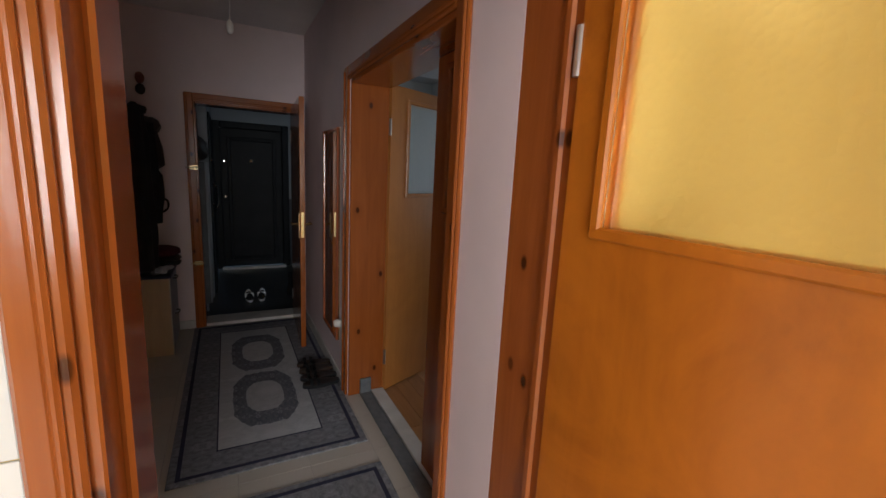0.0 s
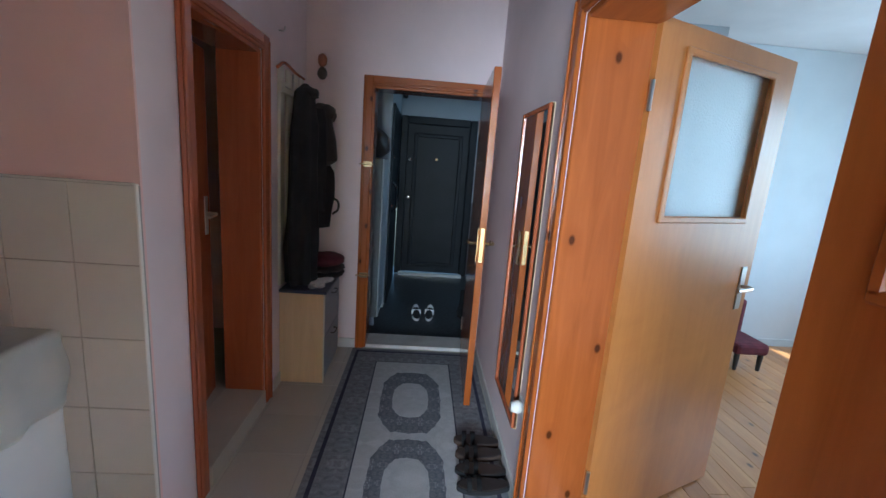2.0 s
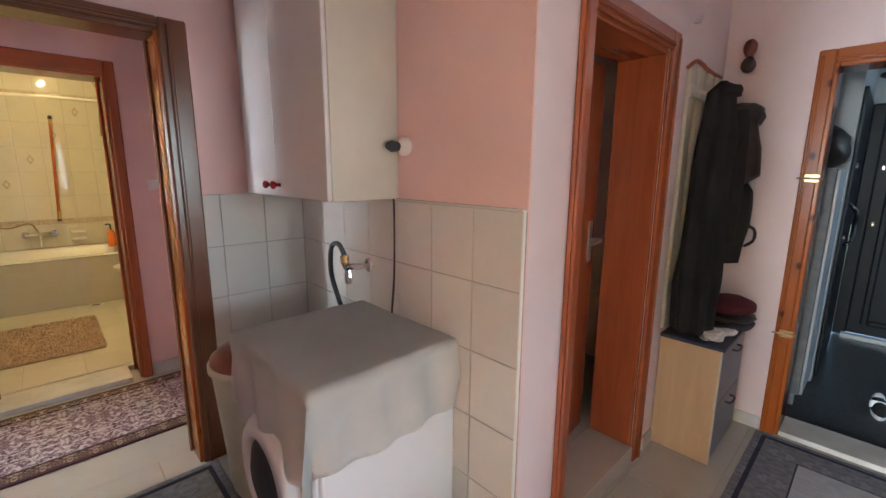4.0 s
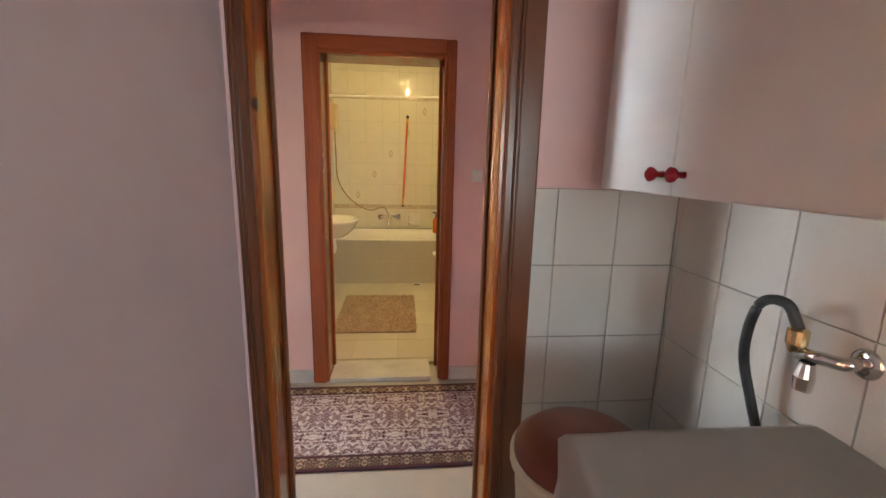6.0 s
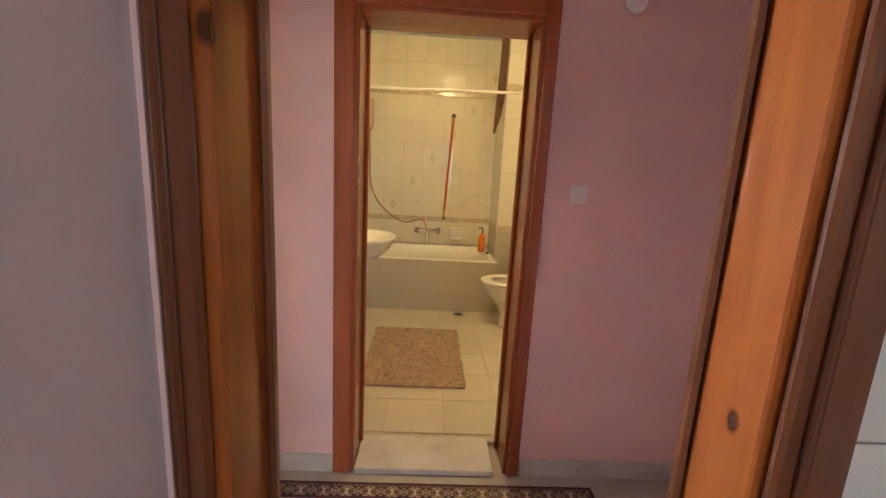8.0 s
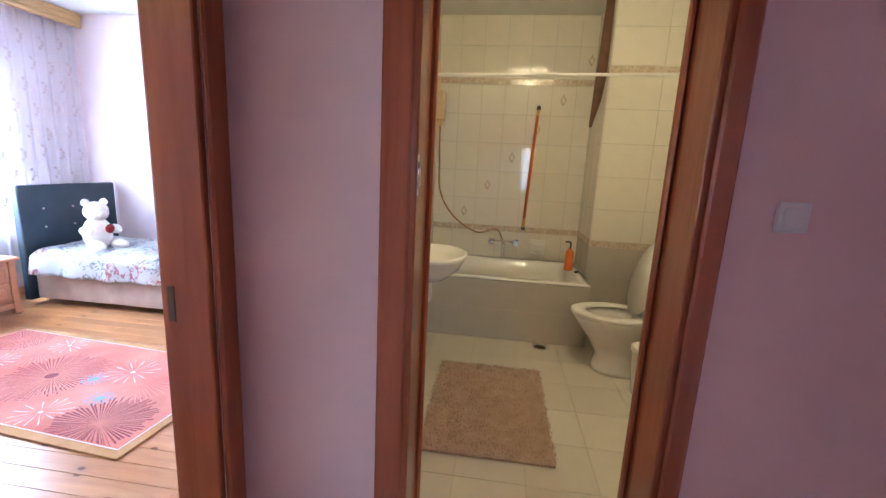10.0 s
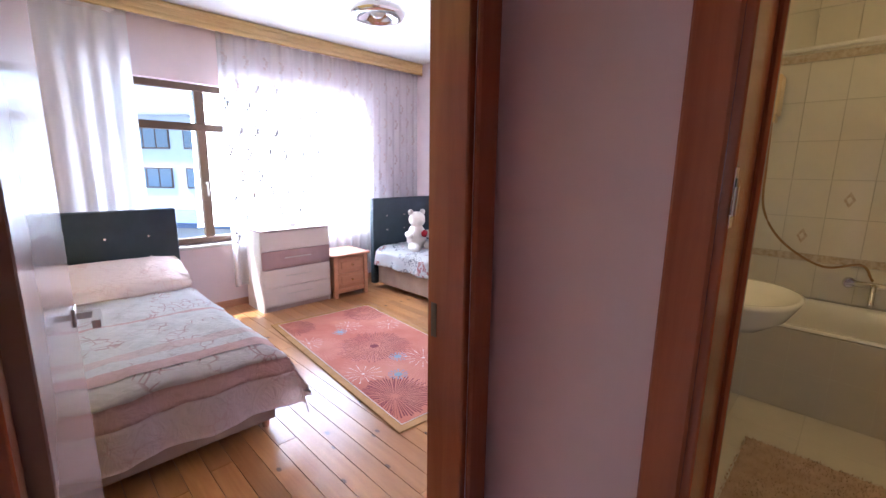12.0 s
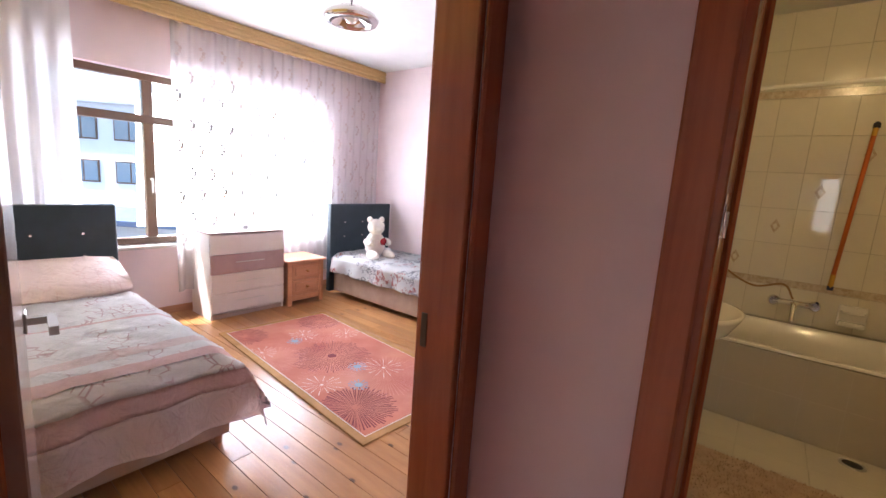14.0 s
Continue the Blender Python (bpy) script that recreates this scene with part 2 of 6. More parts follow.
def spline(points, n=10):
    """Points of a smooth curve through the given ones."""
    p = [Vector(q) for q in points]
    p = [p[0] * 2 - p[1], *p, p[-1] * 2 - p[-2]]
    out = []
    for i in range(1, len(p) - 2):
        for k in range(n):
            t = k / n
            out.append(0.5 * ((2 * p[i]) + (p[i + 1] - p[i - 1]) * t + (2 * p[i - 1] - 5 * p[i] + 4 * p[i + 1] - p[i + 2]) * t * t + (3 * p[i] - p[i - 1] - 3 * p[i + 1] + p[i + 2]) * t ** 3))
    return out + [p[-2]]


# ---- structure ----
H = 2.64
X_E, Y_N, X_W, Y_NICHE, X_NW, Y_S = 0.88, 4.50, -0.48, 2.69, -1.95, 1.27

structure("floor", box(-2.10, 0.93, -0.10, 1.10, 4.62, 0.0), M_GROUT, "cream tiled floor of the hall", "floor")
structure("ceiling", boxes((-3.4, 0.58, H, 1.12, 4.72, H + 0.15), (-1.95, -2.6, H, 2.1, 0.58, H + 0.15)), M_HALLCEIL, "off-white painted hall ceiling", "ceiling")
# east wall of the hall, with the wide living-room doorway
structure("wall_east", boxes((X_E, 1.20, 0, 1.10, 1.53, H), (X_E, 2.86, 0, 1.10, 4.50, H), (X_E, 1.53, 2.0, 1.10, 2.86, H)), M_PINK_LIGHT, "pale pink plastered hall wall", "wall")
structure("wall_north", boxes((-0.70, 4.50, 0, -0.02, 4.70, H), (0.80, 4.50, 0, 1.10, 4.70, H), (-0.02, 4.50, 1.98, 0.80, 4.70, H)), M_PINK_LIGHT, "pale pink plastered wall round the entry door", "wall")
structure("wall_west", boxes((-0.70, 2.70, 0, X_W, 2.985, H), (-0.70, 3.675, 0, X_W, 4.50, H), (-0.70, 2.985, 1.97, X_W, 3.675, H)), M_PINK_LIGHT, "pale pink plastered wall beside the storeroom door", "wall")
structure("wall_niche", boxes((-2.10, Y_NICHE, 0, -0.70, 2.86, H), (-0.70, Y_NICHE, 0, X_W, 2.70, H)), M_PINK, "pink plastered niche wall above cream tiles", "wall")
structure("wall_passage", boxes((-2.12, 0.77, 0, X_NW, 1.33, H), (-2.12, 2.095, 0, X_NW, 2.69, H), (-2.12, 1.33, 2.03, X_NW, 2.095, H)), M_PINK, "pink plastered wall with an open doorway", "wall")
structure("wall_inner_east", boxes((-2.12, 2.69, 0, -2.10, 2.86, H), (-2.12, 2.86, 0, -2.0, 3.04, H)), M_PINK, "pink plastered wall of the inner hall", "wall")
structure("wall_south", boxes((-1.95, 0.95, 0, 0.035, Y_S, H), (0.91, 0.95, 0, 1.10, Y_S, H), (0.035, 0.95, 2.03, 0.91, Y_S, H)), M_PINK_LIGHT, "pale pink plastered wall with the kitchen doorway", "wall")
# inner hall
structure("floor_inner", box(-3.42, 0.60, -0.10, -2.10, 3.04, 0.0), M_HFLOOR, "white marble tiled floor of the inner hall", "floor")
structure("wall_bath_front", boxes((-3.42, 0.60, 0, -3.21, 1.285, H), (-3.42, 2.035, 0, -3.21, 3.04, H), (-3.42, 1.285, 2.03, -3.21, 2.035, H)), M_PINK, "pink plastered wall round the bathroom door", "wall")
structure("wall_inner_north", box(-3.21, 2.89, 0, -2.12, 3.04, H), M_PINK, "pink plastered end wall", "wall")
structure("wall_inner_south", boxes((-3.21, 0.637, 0, -3.12, 0.77, H), (-2.235, 0.637, 0, -1.85, 0.77, H), (-3.12, 0.637, 2.03, -2.235, 0.77, H)), M_PINK, "pink plastered wall round the bedroom door", "wall")
# bathroom
BX, BY0, BY1, BH = -6.32, 0.88, 2.90, 2.81
SHX, SHY = -5.75, 2.32
structure("floor_bath", box(-6.5, 0.7, -0.10, -3.42, 3.15, 0.026), M_BGROUT, "ivory tiled bathroom floor", "floor")
structure("ceiling_bath", box(-6.5, 0.7, BH, -3.36, 3.15, BH + 0.15), M_WHITE, "white bathroom ceiling", "ceiling")
structure("wall_bath_west", box(-6.5, 0.7, 0, BX, 3.15, BH), M_BGROUT, "bathroom wall under ivory tiles", "wall")
structure("wall_bath_south", box(BX, 0.7, 0, -3.42, BY0, BH), M_BTILE, "ivory tiled bathroom side wall", "wall")
structure("wall_bath_north", box(BX, BY1, 0, -3.42, 3.15, BH), M_BTILE, "ivory tiled bathroom side wall behind the toilet", "wall")
structure("wall_bath_back", boxes((-3.46, 0.88, 0, -3.42, 1.2, BH), (-3.46, 2.08, 0, -3.42, BY1, BH), (-3.46, 1.2, 2.1, -3.42, 2.08, BH)), M_BTILE, "ivory tiled bathroom wall beside the door", "wall")
structure("wall_bath_shaft", box(BX, SHY, 0, SHX, BY1, BH), M_BGROUT, "boxed shaft under ivory tiles", "wall")
# bedroom
WX0, WX1, WZ0, WZ1, WY, HB = -5.40, -2.85, 0.68, 2.19, -3.05, 2.78
structure("floor_bedroom", box(-6.45, -3.3, -0.10, -1.75, 0.60, -0.012), M_BLACK, "subfloor under pine boards", "floor")
structure("ceiling_bedroom", box(-6.45, -3.3, HB, -1.75, 0.74, HB + 0.15), M_WHITE, "white bedroom ceiling", "ceiling")
structure("wall_window", boxes((-6.45, -3.3, 0, WX0, WY, HB), (WX1, -3.3, 0, -1.75, WY, HB), (WX0, -3.3, 0, WX1, WY, WZ0), (WX0, -3.3, WZ1, WX1, WY, HB)), M_PINK_LIGHT, "pink bedroom wall with a wide window", "wall")
structure("wall_bedroom_west", box(-6.45, WY, 0, -6.25, 0.665, HB), M_PINK_LIGHT, "pink bedroom side wall", "wall")
structure("wall_bedroom_east", box(-1.95, WY, 0, -1.75, 0.636, HB), M_PINK_LIGHT, "pink bedroom side wall", "wall")
structure("wall_bedroom_north", boxes((-6.25, 0.625, 0, -3.21, 0.665, HB), (-3.21, 0.625, 0, -3.12, 0.636, HB), (-2.235, 0.625, 0, -1.95, 0.636, HB), (-3.12, 0.625, 2.03, -2.235, 0.636, HB)), M_PINK_LIGHT, "pink bedroom wall beside the door", "wall")
# living room beyond the wide doorway
structure("floor_living", box(1.10, 1.0, -0.10, 5.0, 5.2, -0.012), M_BLACK, "subfloor under pine boards", "floor")
structure("ceiling_living", box(1.08, 1.1, H + 0.004, 5.0, 5.2, H + 0.15), M_WHITE, "white living room ceiling", "ceiling")
structure("wall_living_north", box(1.10, 5.0, 0, 5.0, 5.2, H), M_PALE, "pale blue-white living room wall", "wall")
structure("wall_living_south", box(1.10, 1.0, 0, 5.0, 1.15, H), M_PALE, "pale blue-white living room wall", "wall")
structure("wall_living_west", boxes((1.10, 1.15, 0, 1.13, 1.46, H), (1.10, 2.93, 0, 1.13, 5.0, H), (1.10, 1.46, 2.07, 1.13, 2.93, H)), M_PALE, "pale blue-white living room wall", "wall")
structure("wall_living_east", boxes((4.4, 1.15, 0, 4.6, 2.2, H), (4.4, 4.4, 0, 4.6, 5.0, H), (4.4, 2.2, 0, 4.6, 4.4, 0.8), (4.4, 2.2, 2.2, 4.6, 4.4, H)), M_PALE, "pale blue-white living room wall with window", "wall")
# kitchen behind the start
structure("floor_kitchen", box(-2.0, -2.6, -0.10, 2.2, 0.93, 0.0), M_HFLOOR, "cream tiled kitchen floor", "floor")
structure("wall_kitchen_north", boxes((-2.0, 0.93, 1.37, 0.035, 0.95, H), (-2.0, 0.93, 0, 0.035, 0.945, 1.37), (0.91, 0.93, 0, 2.0, 0.95, H), (0.035, 0.93, 2.03, 0.91, 0.95, H)), M_YELLOW, "yellow kitchen wall above white tiles", "wall")
structure("wall_kitchen_east", box(1.95, -2.4, 0, 2.15, 0.95, H), M_YELLOW, "yellow kitchen wall", "wall")
structure("wall_kitchen_west", box(-2.1, -2.4, 0, -1.9, 0.93, H), M_YELLOW, "yellow kitchen wall", "wall")
structure("wall_kitchen_south", boxes((-2.0, -2.6, 0, -1.0, -2.4, H), (0.5, -2.6, 0, 2.1, -2.4, H), (-1.0, -2.6, 0, 0.5, -2.4, 0.85), (-1.0, -2.6, 2.15, 0.5, -2.4, H)), M_YELLOW, "yellow kitchen wall with window", "wall")
# stair landing beyond the entry
structure("floor_landing", box(-1.2, 4.62, -0.10, 2.6, 7.2, -0.006), M_LFLOOR, "dark terrazzo landing floor", "floor")
structure("ceiling_landing", box(-1.2, 4.70, 2.5, 2.6, 7.2, 2.64), M_GREYWALL, "grey landing ceiling", "ceiling")
structure("wall_landing_north", boxes((-1.2, 6.90, 1.0, 2.6, 7.1, 2.5)), M_GREYWALL, "grey-white landing wall", "wall")
structure("wall_landing_dado", boxes((0.96, 6.89, 0.0, 2.6, 7.1, 1.0), (-1.2, 6.89, 0.0, -0.1, 7.1, 1.0)), M_DARKWALL, "dark grey painted dado", "wall")
structure("wall_landing_west", boxes((-1.2, 4.7, 0, -0.62, 6.9, 2.5), (-0.62, 5.45, 0, 0.05, 6.88, 2.5)), M_GREYWALL, "grey-white landing wall", "wall")
# unseen east wall, left open behind the added landing lamp
structure("wall_landing_east", boxes((2.4, 4.7, 0, 2.6, 5.2, 2.5), (2.4, 6.0, 0, 2.6, 6.9, 2.5), (2.4, 5.2, 0, 2.6, 6.0, 1.4), (2.4, 5.2, 2.3, 2.6, 6.0, 2.5)), M_GREYWALL, "grey-white stairwell wall", "wall")
# storeroom behind the left-hand door
structure("wall_storeroom", boxes((-2.0, 2.86, 0, -1.9, 4.6, H), (-2.0, 4.5, 0, -0.7, 4.6, H)), M_PINK, "dim storeroom wall", "wall")
structure("floor_storeroom", box(-2.0, 2.86, -0.1, -0.70, 4.5, 0.10), M_HFLOOR, "raised cream tiled storeroom floor", "floor")
structure("ceiling_storeroom", box(-2.0, 2.72, H, -0.7, 4.6, H + 0.1), M_HALLCEIL, "storeroom ceiling", "ceiling")

# ---- door frames and leaves ----


def casing(name, axis, a0, a1, top, w0, w1, out0, out1, mats, label, trim=0.075, proud=0.018, liner=0.022, stop=None, inner=None, beads=None, far_trim=None):
    """A door frame: liners round the reveal, stop beads and moulded trims on both faces. axis: the direction along the wall; a0..a1 the clear opening; w0..w1 the wall's faces."""
    fr = thing(name, pose(0, 0, 0), label, "door frame", kind="structure")
    v, h = mats

    def b(u0, q0, z0, u1, q1, z1, bev=0.004):
        u0, u1 = min(u0, u1), max(u0, u1)
        q0, q1 = min(q0, q1), max(q0, q1)
        return box(u0, q0, z0, u1, q1, z1, bev=bev) if axis == "x" else box(q0, u0, z0, q1, u1, z1, bev=bev)

    for s, a in ((1, a0), (-1, a1)):
        part("jamb_liner", b(a - s * 0.004, w0 + 0.002, 0, a + s * liner, w1 - 0.002, top), inner or v, fr)
        if stop is not None:
            part("stop_bead", b(a + s * liner, stop - 0.014, 0, a + s * (liner + 0.014), stop + 0.014, top - liner, 0.007), v, fr)
        side = far_trim if far_trim and s < 0 else trim
        for face, sgn, on in ((w0, -1, out0), (w1, 1, out1)):
            if on:
                t = part("trim", b(a + s * 0.006, face, 0, a - s * side, face + sgn * proud, top + trim, 0.006), v, fr)
                for k in beads if beads is not None else (trim - 0.02,):
                    part("bead", b(a + s * 0.006 - s * k, face + sgn * proud, 0.0, a + s * 0.006 - s * (k + 0.016), face + sgn * (proud + 0.008), top + k * 0.9, 0.006), v, t)
    part("head_liner", b(a0 + liner, w0 + 0.002, top - liner, a1 - liner, w1 - 0.002, top + 0.004), h, fr)
    for face, sgn, on in ((w0, -1, out0), (w1, 1, out1)):
        if on:
            t = part("head_trim", b(a0 + 0.006, face, top - 0.006, a1 - 0.006, face + sgn * proud, top + trim, 0.006), h, fr)
            if beads is None:
                part("bead", b(a0 + 0.0, face + sgn * proud, top + 0.006, a1, face + sgn * (proud + 0.008), top + 0.022, 0.006), h, t)
    return fr


casing("door_frame_living", "y", 1.53, 2.86, 2.0, X_E, 1.13, True, True, (M_FRAME, M_FRAME_H), "orange varnished pine double door frame with knots")
casing("door_frame_entry", "x", -0.02, 0.80, 1.98, Y_N, 4.70, True, True, (M_FRAME, M_FRAME_X), "orange varnished pine entry door frame", trim=0.06)
casing("door_frame_store", "y", 2.985, 3.675, 1.97, -0.70, X_W, False, True, (M_BROWN, M_BROWN_H), "brown varnished storeroom door frame")
# passage liners orange instead of brown: light falling on the reveal, put into colour
casing("door_frame_passage", "y", 1.33, 2.095, 2.03, -2.12, X_NW, True, True, (M_DARKTRIM, M_DARKTRIM_H), "brown varnished frame of an open doorway", stop=-2.09, inner=M_FRAME, trim=0.045, far_trim=0.10)
casing("door_frame_kitchen", "x", 0.035, 0.9025, 2.03, 0.93, Y_S, True, True, (M_FRAME, M_FRAME_X), "orange varnished pine kitchen door frame", stop=1.03, trim=0.056, beads=(0.014,))
casing("door_frame_bath", "y", 1.285, 2.035, 2.03, -3.46, -3.21, True, True, (M_BROWN, M_BROWN_H), "reddish brown varnished bathroom door frame", stop=-3.40, beads=(), far_trim=0.048)
casing("door_frame_bedroom", "x", -3.12, -2.235, 2.03, 0.625, 0.77, True, True, (M_BROWN, M_BROWN_X), "reddish brown varnished bedroom door frame", beads=())


def lever(parent, x, z, y0, side, mat=M_METAL, reach=0.11, rose=False):
    """A long back plate on a leaf's face at y0, with a bent lever; side is +1 or -1 along y."""
    ya, yb = sorted((y0, y0 + side * 0.006))
    if rose:
        p = part("rose", box(x - 0.026, ya, z - 0.026, x + 0.026, yb, z + 0.026, bev=0.002), mat, parent)
        part("lever", boxes((x - 0.009, min(y0, y0 + side * 0.058), z - 0.009, x + 0.009, max(y0, y0 + side * 0.058), z + 0.009), (x - reach, min(y0 + side * 0.042, y0 + side * 0.06), z - 0.011, x - 0.009, max(y0 + side * 0.042, y0 + side * 0.06), z + 0.011)), mat, p)
        return
    p = part("back_plate", box(x - 0.02, ya, z - 0.11, x + 0.02, yb, z + 0.09, bev=0.002), mat, parent)
    part("lever", tube(spline([(x, y0, z), (x, y0 + side * 0.045, z), (x - reach * 0.3, y0 + side * 0.055, z), (x - reach, y0 + side * 0.05, z - 0.004)], 5), 0.009), mat, p)


def panel_door(name, m, w, h, mat, label, glass=None, gz0=1.33, gz1=1.92, inset=0.13, handles=True, thick=0.04, hmat=M_METAL, rose=False):
    """A leaf from its hinge along +x, with an optional glazed light in a moulded bead."""
    d = thing(name, m, label, "door", kind="structure")
    t = thick / 2
    if glass:
        leaf = boxes((0, -t, 0.01, w, t, gz0), (0, -t, gz1, w, t, h), (0, -t, gz0, inset, t, gz1), (w - inset, -t, gz0, w, t, gz1))
    else:
        leaf = box(0, -t, 0.01, w, t, h, bev=0.003)
    part("leaf", leaf, mat, d)
    if glass:
        pane = part("pane", box(inset, -0.004, gz0, w - inset, 0.004, gz1), glass, d, "frosted glass pane")
        pane.visible_shadow = False
        for s in (-1, 1):
            q0, q1 = (t - 0.006, t + 0.012) if s > 0 else (-t - 0.012, -t + 0.006)
            for c in ((inset - 0.012, q0, gz0 - 0.012, w - inset + 0.012, q1, gz0 + 0.014), (inset - 0.012, q0, gz1 - 0.014, w - inset + 0.012, q1, gz1 + 0.012), (inset - 0.012, q0, gz0, inset + 0.014, q1, gz1), (w - inset - 0.014, q0, gz0, w - inset + 0.012, q1, gz1)):
                part("glazing_bead", box(*c, bev=0.005), mat, d)
    if handles:
        lever(d, w - 0.06, 1.03, t, 1, hmat, rose=rose)
        lever(d, w - 0.06, 1.03, -t, -1, hmat, rose=rose)
        part("latch_plate", box(w, -0.011, 0.93, w + 0.002, 0.011, 1.13), hmat, d)
    for z in (0.25, 1.75):
        part("hinge", tube([(-0.006, -t, z - 0.05), (-0.006, -t, z + 0.05)], 0.008), M_METAL, d)
    return d


door_living = panel_door("door_1", pose(1.115, 2.835, 0, 0, 0, 24.5), 0.86, 2.0, M_LEAF, "honey coloured wooden door standing open, with frosted glass", M_FROST, 1.33, 1.92, 0.15)
panel_door("door_2", pose(1.07, 1.555, 0, 0, 0, 90), 0.475, 1.975, M_FRAME, "narrow brown fixed door leaf with pebbled glass", M_HEXGLASS, 1.33, 1.92, 0.11, handles=False)
panel_door("door_3", pose(0.775, 4.49, 0, 0, 0, -93), 0.77, 2.0, M_FRAME, "orange pine entry door standing open into the hall", hmat=M_BRASS)
panel_door("door_4", pose(-0.675, 3.013, 0.10, 0, 0, 98), 0.63, 1.84, M_BROWN, "brown storeroom door standing ajar")
panel_door("door_5", pose(0.89, 0.99, 0, 0, 0, -87), 0.78, 2.0, M_LEAF_K, "amber wooden kitchen door standing open, with pebbled glass", M_HEXGLASS, 1.385, 1.94, 0.09)
panel_door("door_6", pose(-2.268, 0.63, 0, 0, 0, -97), 0.72, 2.0, M_BEDDOOR, "glossy pale bedroom door standing open", rose=True)
panel_door("door_7", pose(-3.47, 1.275, 0.03, 0, 0, 196), 0.68, 1.97, M_BROWN, "brown bathroom door standing open against the wall")

# ---- fabric and pattern materials ----


def ornament(name, cell, scale, stops, rough=0.95, pile=250.0):
    """Woven ornament, mirrored in cells so that it repeats like a carpet's."""
    m = material(name, stops[0][1], rough, spec=0.1)
    n, l, b = nodes_of(m)
    tc = n.new("ShaderNodeTexCoord")
    sep, com = n.new("ShaderNodeSeparateXYZ"), n.new("ShaderNodeCombineXYZ")
    l.new(tc.outputs["Object"], sep.inputs[0])
    for i in (0, 1):
        pp = n.new("ShaderNodeMath")
        pp.operation = "PINGPONG"
        pp.inputs[1].default_value = cell[i]
        l.new(sep.outputs[i], pp.inputs[0])
        l.new(pp.outputs[0], com.inputs[i])
    f = noise_out(m, com.outputs[0], scale, 2, 0.5, 1.6)
    c = ramp(m, f, stops)
    fine = noise_out(m, tc.outputs["Object"], pile, 2)
    c = mix(m, 0.35, c, ramp(m, fine, [(0.3, (0.25, 0.25, 0.25)), (0.7, (1, 1, 1))]), "MULTIPLY")
    l.new(c, b.inputs["Base Color"])
    bump(m, fine, 0.5, 0.004)
    return m


def cloth(name, a, b2, scale=6, rough=0.9, weave=300, strength=0.25):
    return mottled(name, a, b2, scale, rough, weave, strength, 0.002)


M_RUGFIELD = ornament("pale_grey_carpet_field", (0.25, 0.25), 9, [(0.3, (0.46, 0.47, 0.50)), (0.7, (0.60, 0.61, 0.64))])
M_RUGBAND = ornament("grey_carpet_border", (0.07, 0.14), 13, [(0.35, (0.18, 0.185, 0.21)), (0.55, (0.30, 0.305, 0.335)), (0.66, (0.50, 0.505, 0.53))])
M_RUGLINE = cloth("dark_carpet_line", (0.02, 0.022, 0.05), (0.035, 0.038, 0.07), 30)
M_RUGMED = ornament("slate_carpet_medallion", (0.06, 0.06), 24, [(0.35, (0.14, 0.148, 0.18)), (0.52, (0.22, 0.228, 0.26)), (0.62, (0.42, 0.425, 0.46))])
M_CARPET = ornament("rose_floral_carpet", (0.17, 0.21), 34, [(0.34, (0.11, 0.055, 0.075)), (0.42, (0.28, 0.185, 0.215)), (0.51, (0.42, 0.325, 0.35)), (0.57, (0.70, 0.64, 0.65))])
M_CARPETEDGE = ornament("cream_floral_carpet_border", (0.06, 0.05), 34, [(0.38, (0.07, 0.05, 0.06)), (0.5, (0.30, 0.20, 0.14)), (0.58, (0.62, 0.54, 0.44))])
M_CARPETLINE = cloth("dark_red_carpet_line", (0.09, 0.02, 0.03), (0.06, 0.03, 0.05), 40)
M_BRUG = mottled("coral_rug_pile", (0.47, 0.13, 0.095), (0.62, 0.28, 0.20), 2.2, 0.95, 260, 0.5, 0.004)
M_BRUGEDGE = mottled("tan_rug_edge", (0.36, 0.20, 0.07), (0.48, 0.28, 0.12), 8, 0.95, 260, 0.4, 0.003)
M_BURST = cloth("maroon_rug_yarn", (0.17, 0.035, 0.05), (0.23, 0.05, 0.06), 12)
M_BURST2 = cloth("rose_rug_yarn", (0.60, 0.24, 0.20), (0.68, 0.32, 0.27), 12)
M_SPARK = cloth("white_rug_yarn", (0.75, 0.66, 0.62), (0.8, 0.7, 0.66), 12)
M_BLUEYARN = cloth("blue_rug_yarn", (0.22, 0.32, 0.42), (0.3, 0.4, 0.5), 12)
M_COAT = cloth("black_wool", (0.007, 0.007, 0.009), (0.016, 0.016, 0.018), 9, 0.85)
M_COAT2 = cloth("dark_brown_leather", (0.02, 0.015, 0.014), (0.04, 0.03, 0.028), 14, 0.45, 60, 0.4)
M_WINE = cloth("wine_red_knit", (0.075, 0.012, 0.02), (0.12, 0.02, 0.03), 20)
M_GREYCLOTH = cloth("dark_grey_knit", (0.03, 0.03, 0.035), (0.05, 0.05, 0.055), 20)
M_PAPER = cloth("crumpled_white_paper", (0.62, 0.64, 0.66), (0.75, 0.76, 0.78), 25, 0.7, 40, 0.5)
M_BLUECAB = mottled("slate_blue_laminate", (0.035, 0.05, 0.10), (0.05, 0.065, 0.12), 5, 0.35)
M_GREYCAB = mottled("grey_blue_laminate", (0.16, 0.18, 0.23), (0.20, 0.22, 0.27), 4, 0.35)
M_WHITELAM = mottled("white_gloss_laminate", (0.70, 0.69, 0.67), (0.76, 0.75, 0.73), 3, 0.22)
M_CREAMLAM = mottled("cream_laminate_edge", (0.58, 0.55, 0.46), (0.66, 0.63, 0.54), 3, 0.4)
M_MAUVE = mottled("mauve_laminate", (0.36, 0.24, 0.24), (0.42, 0.29, 0.29), 6, 0.3)
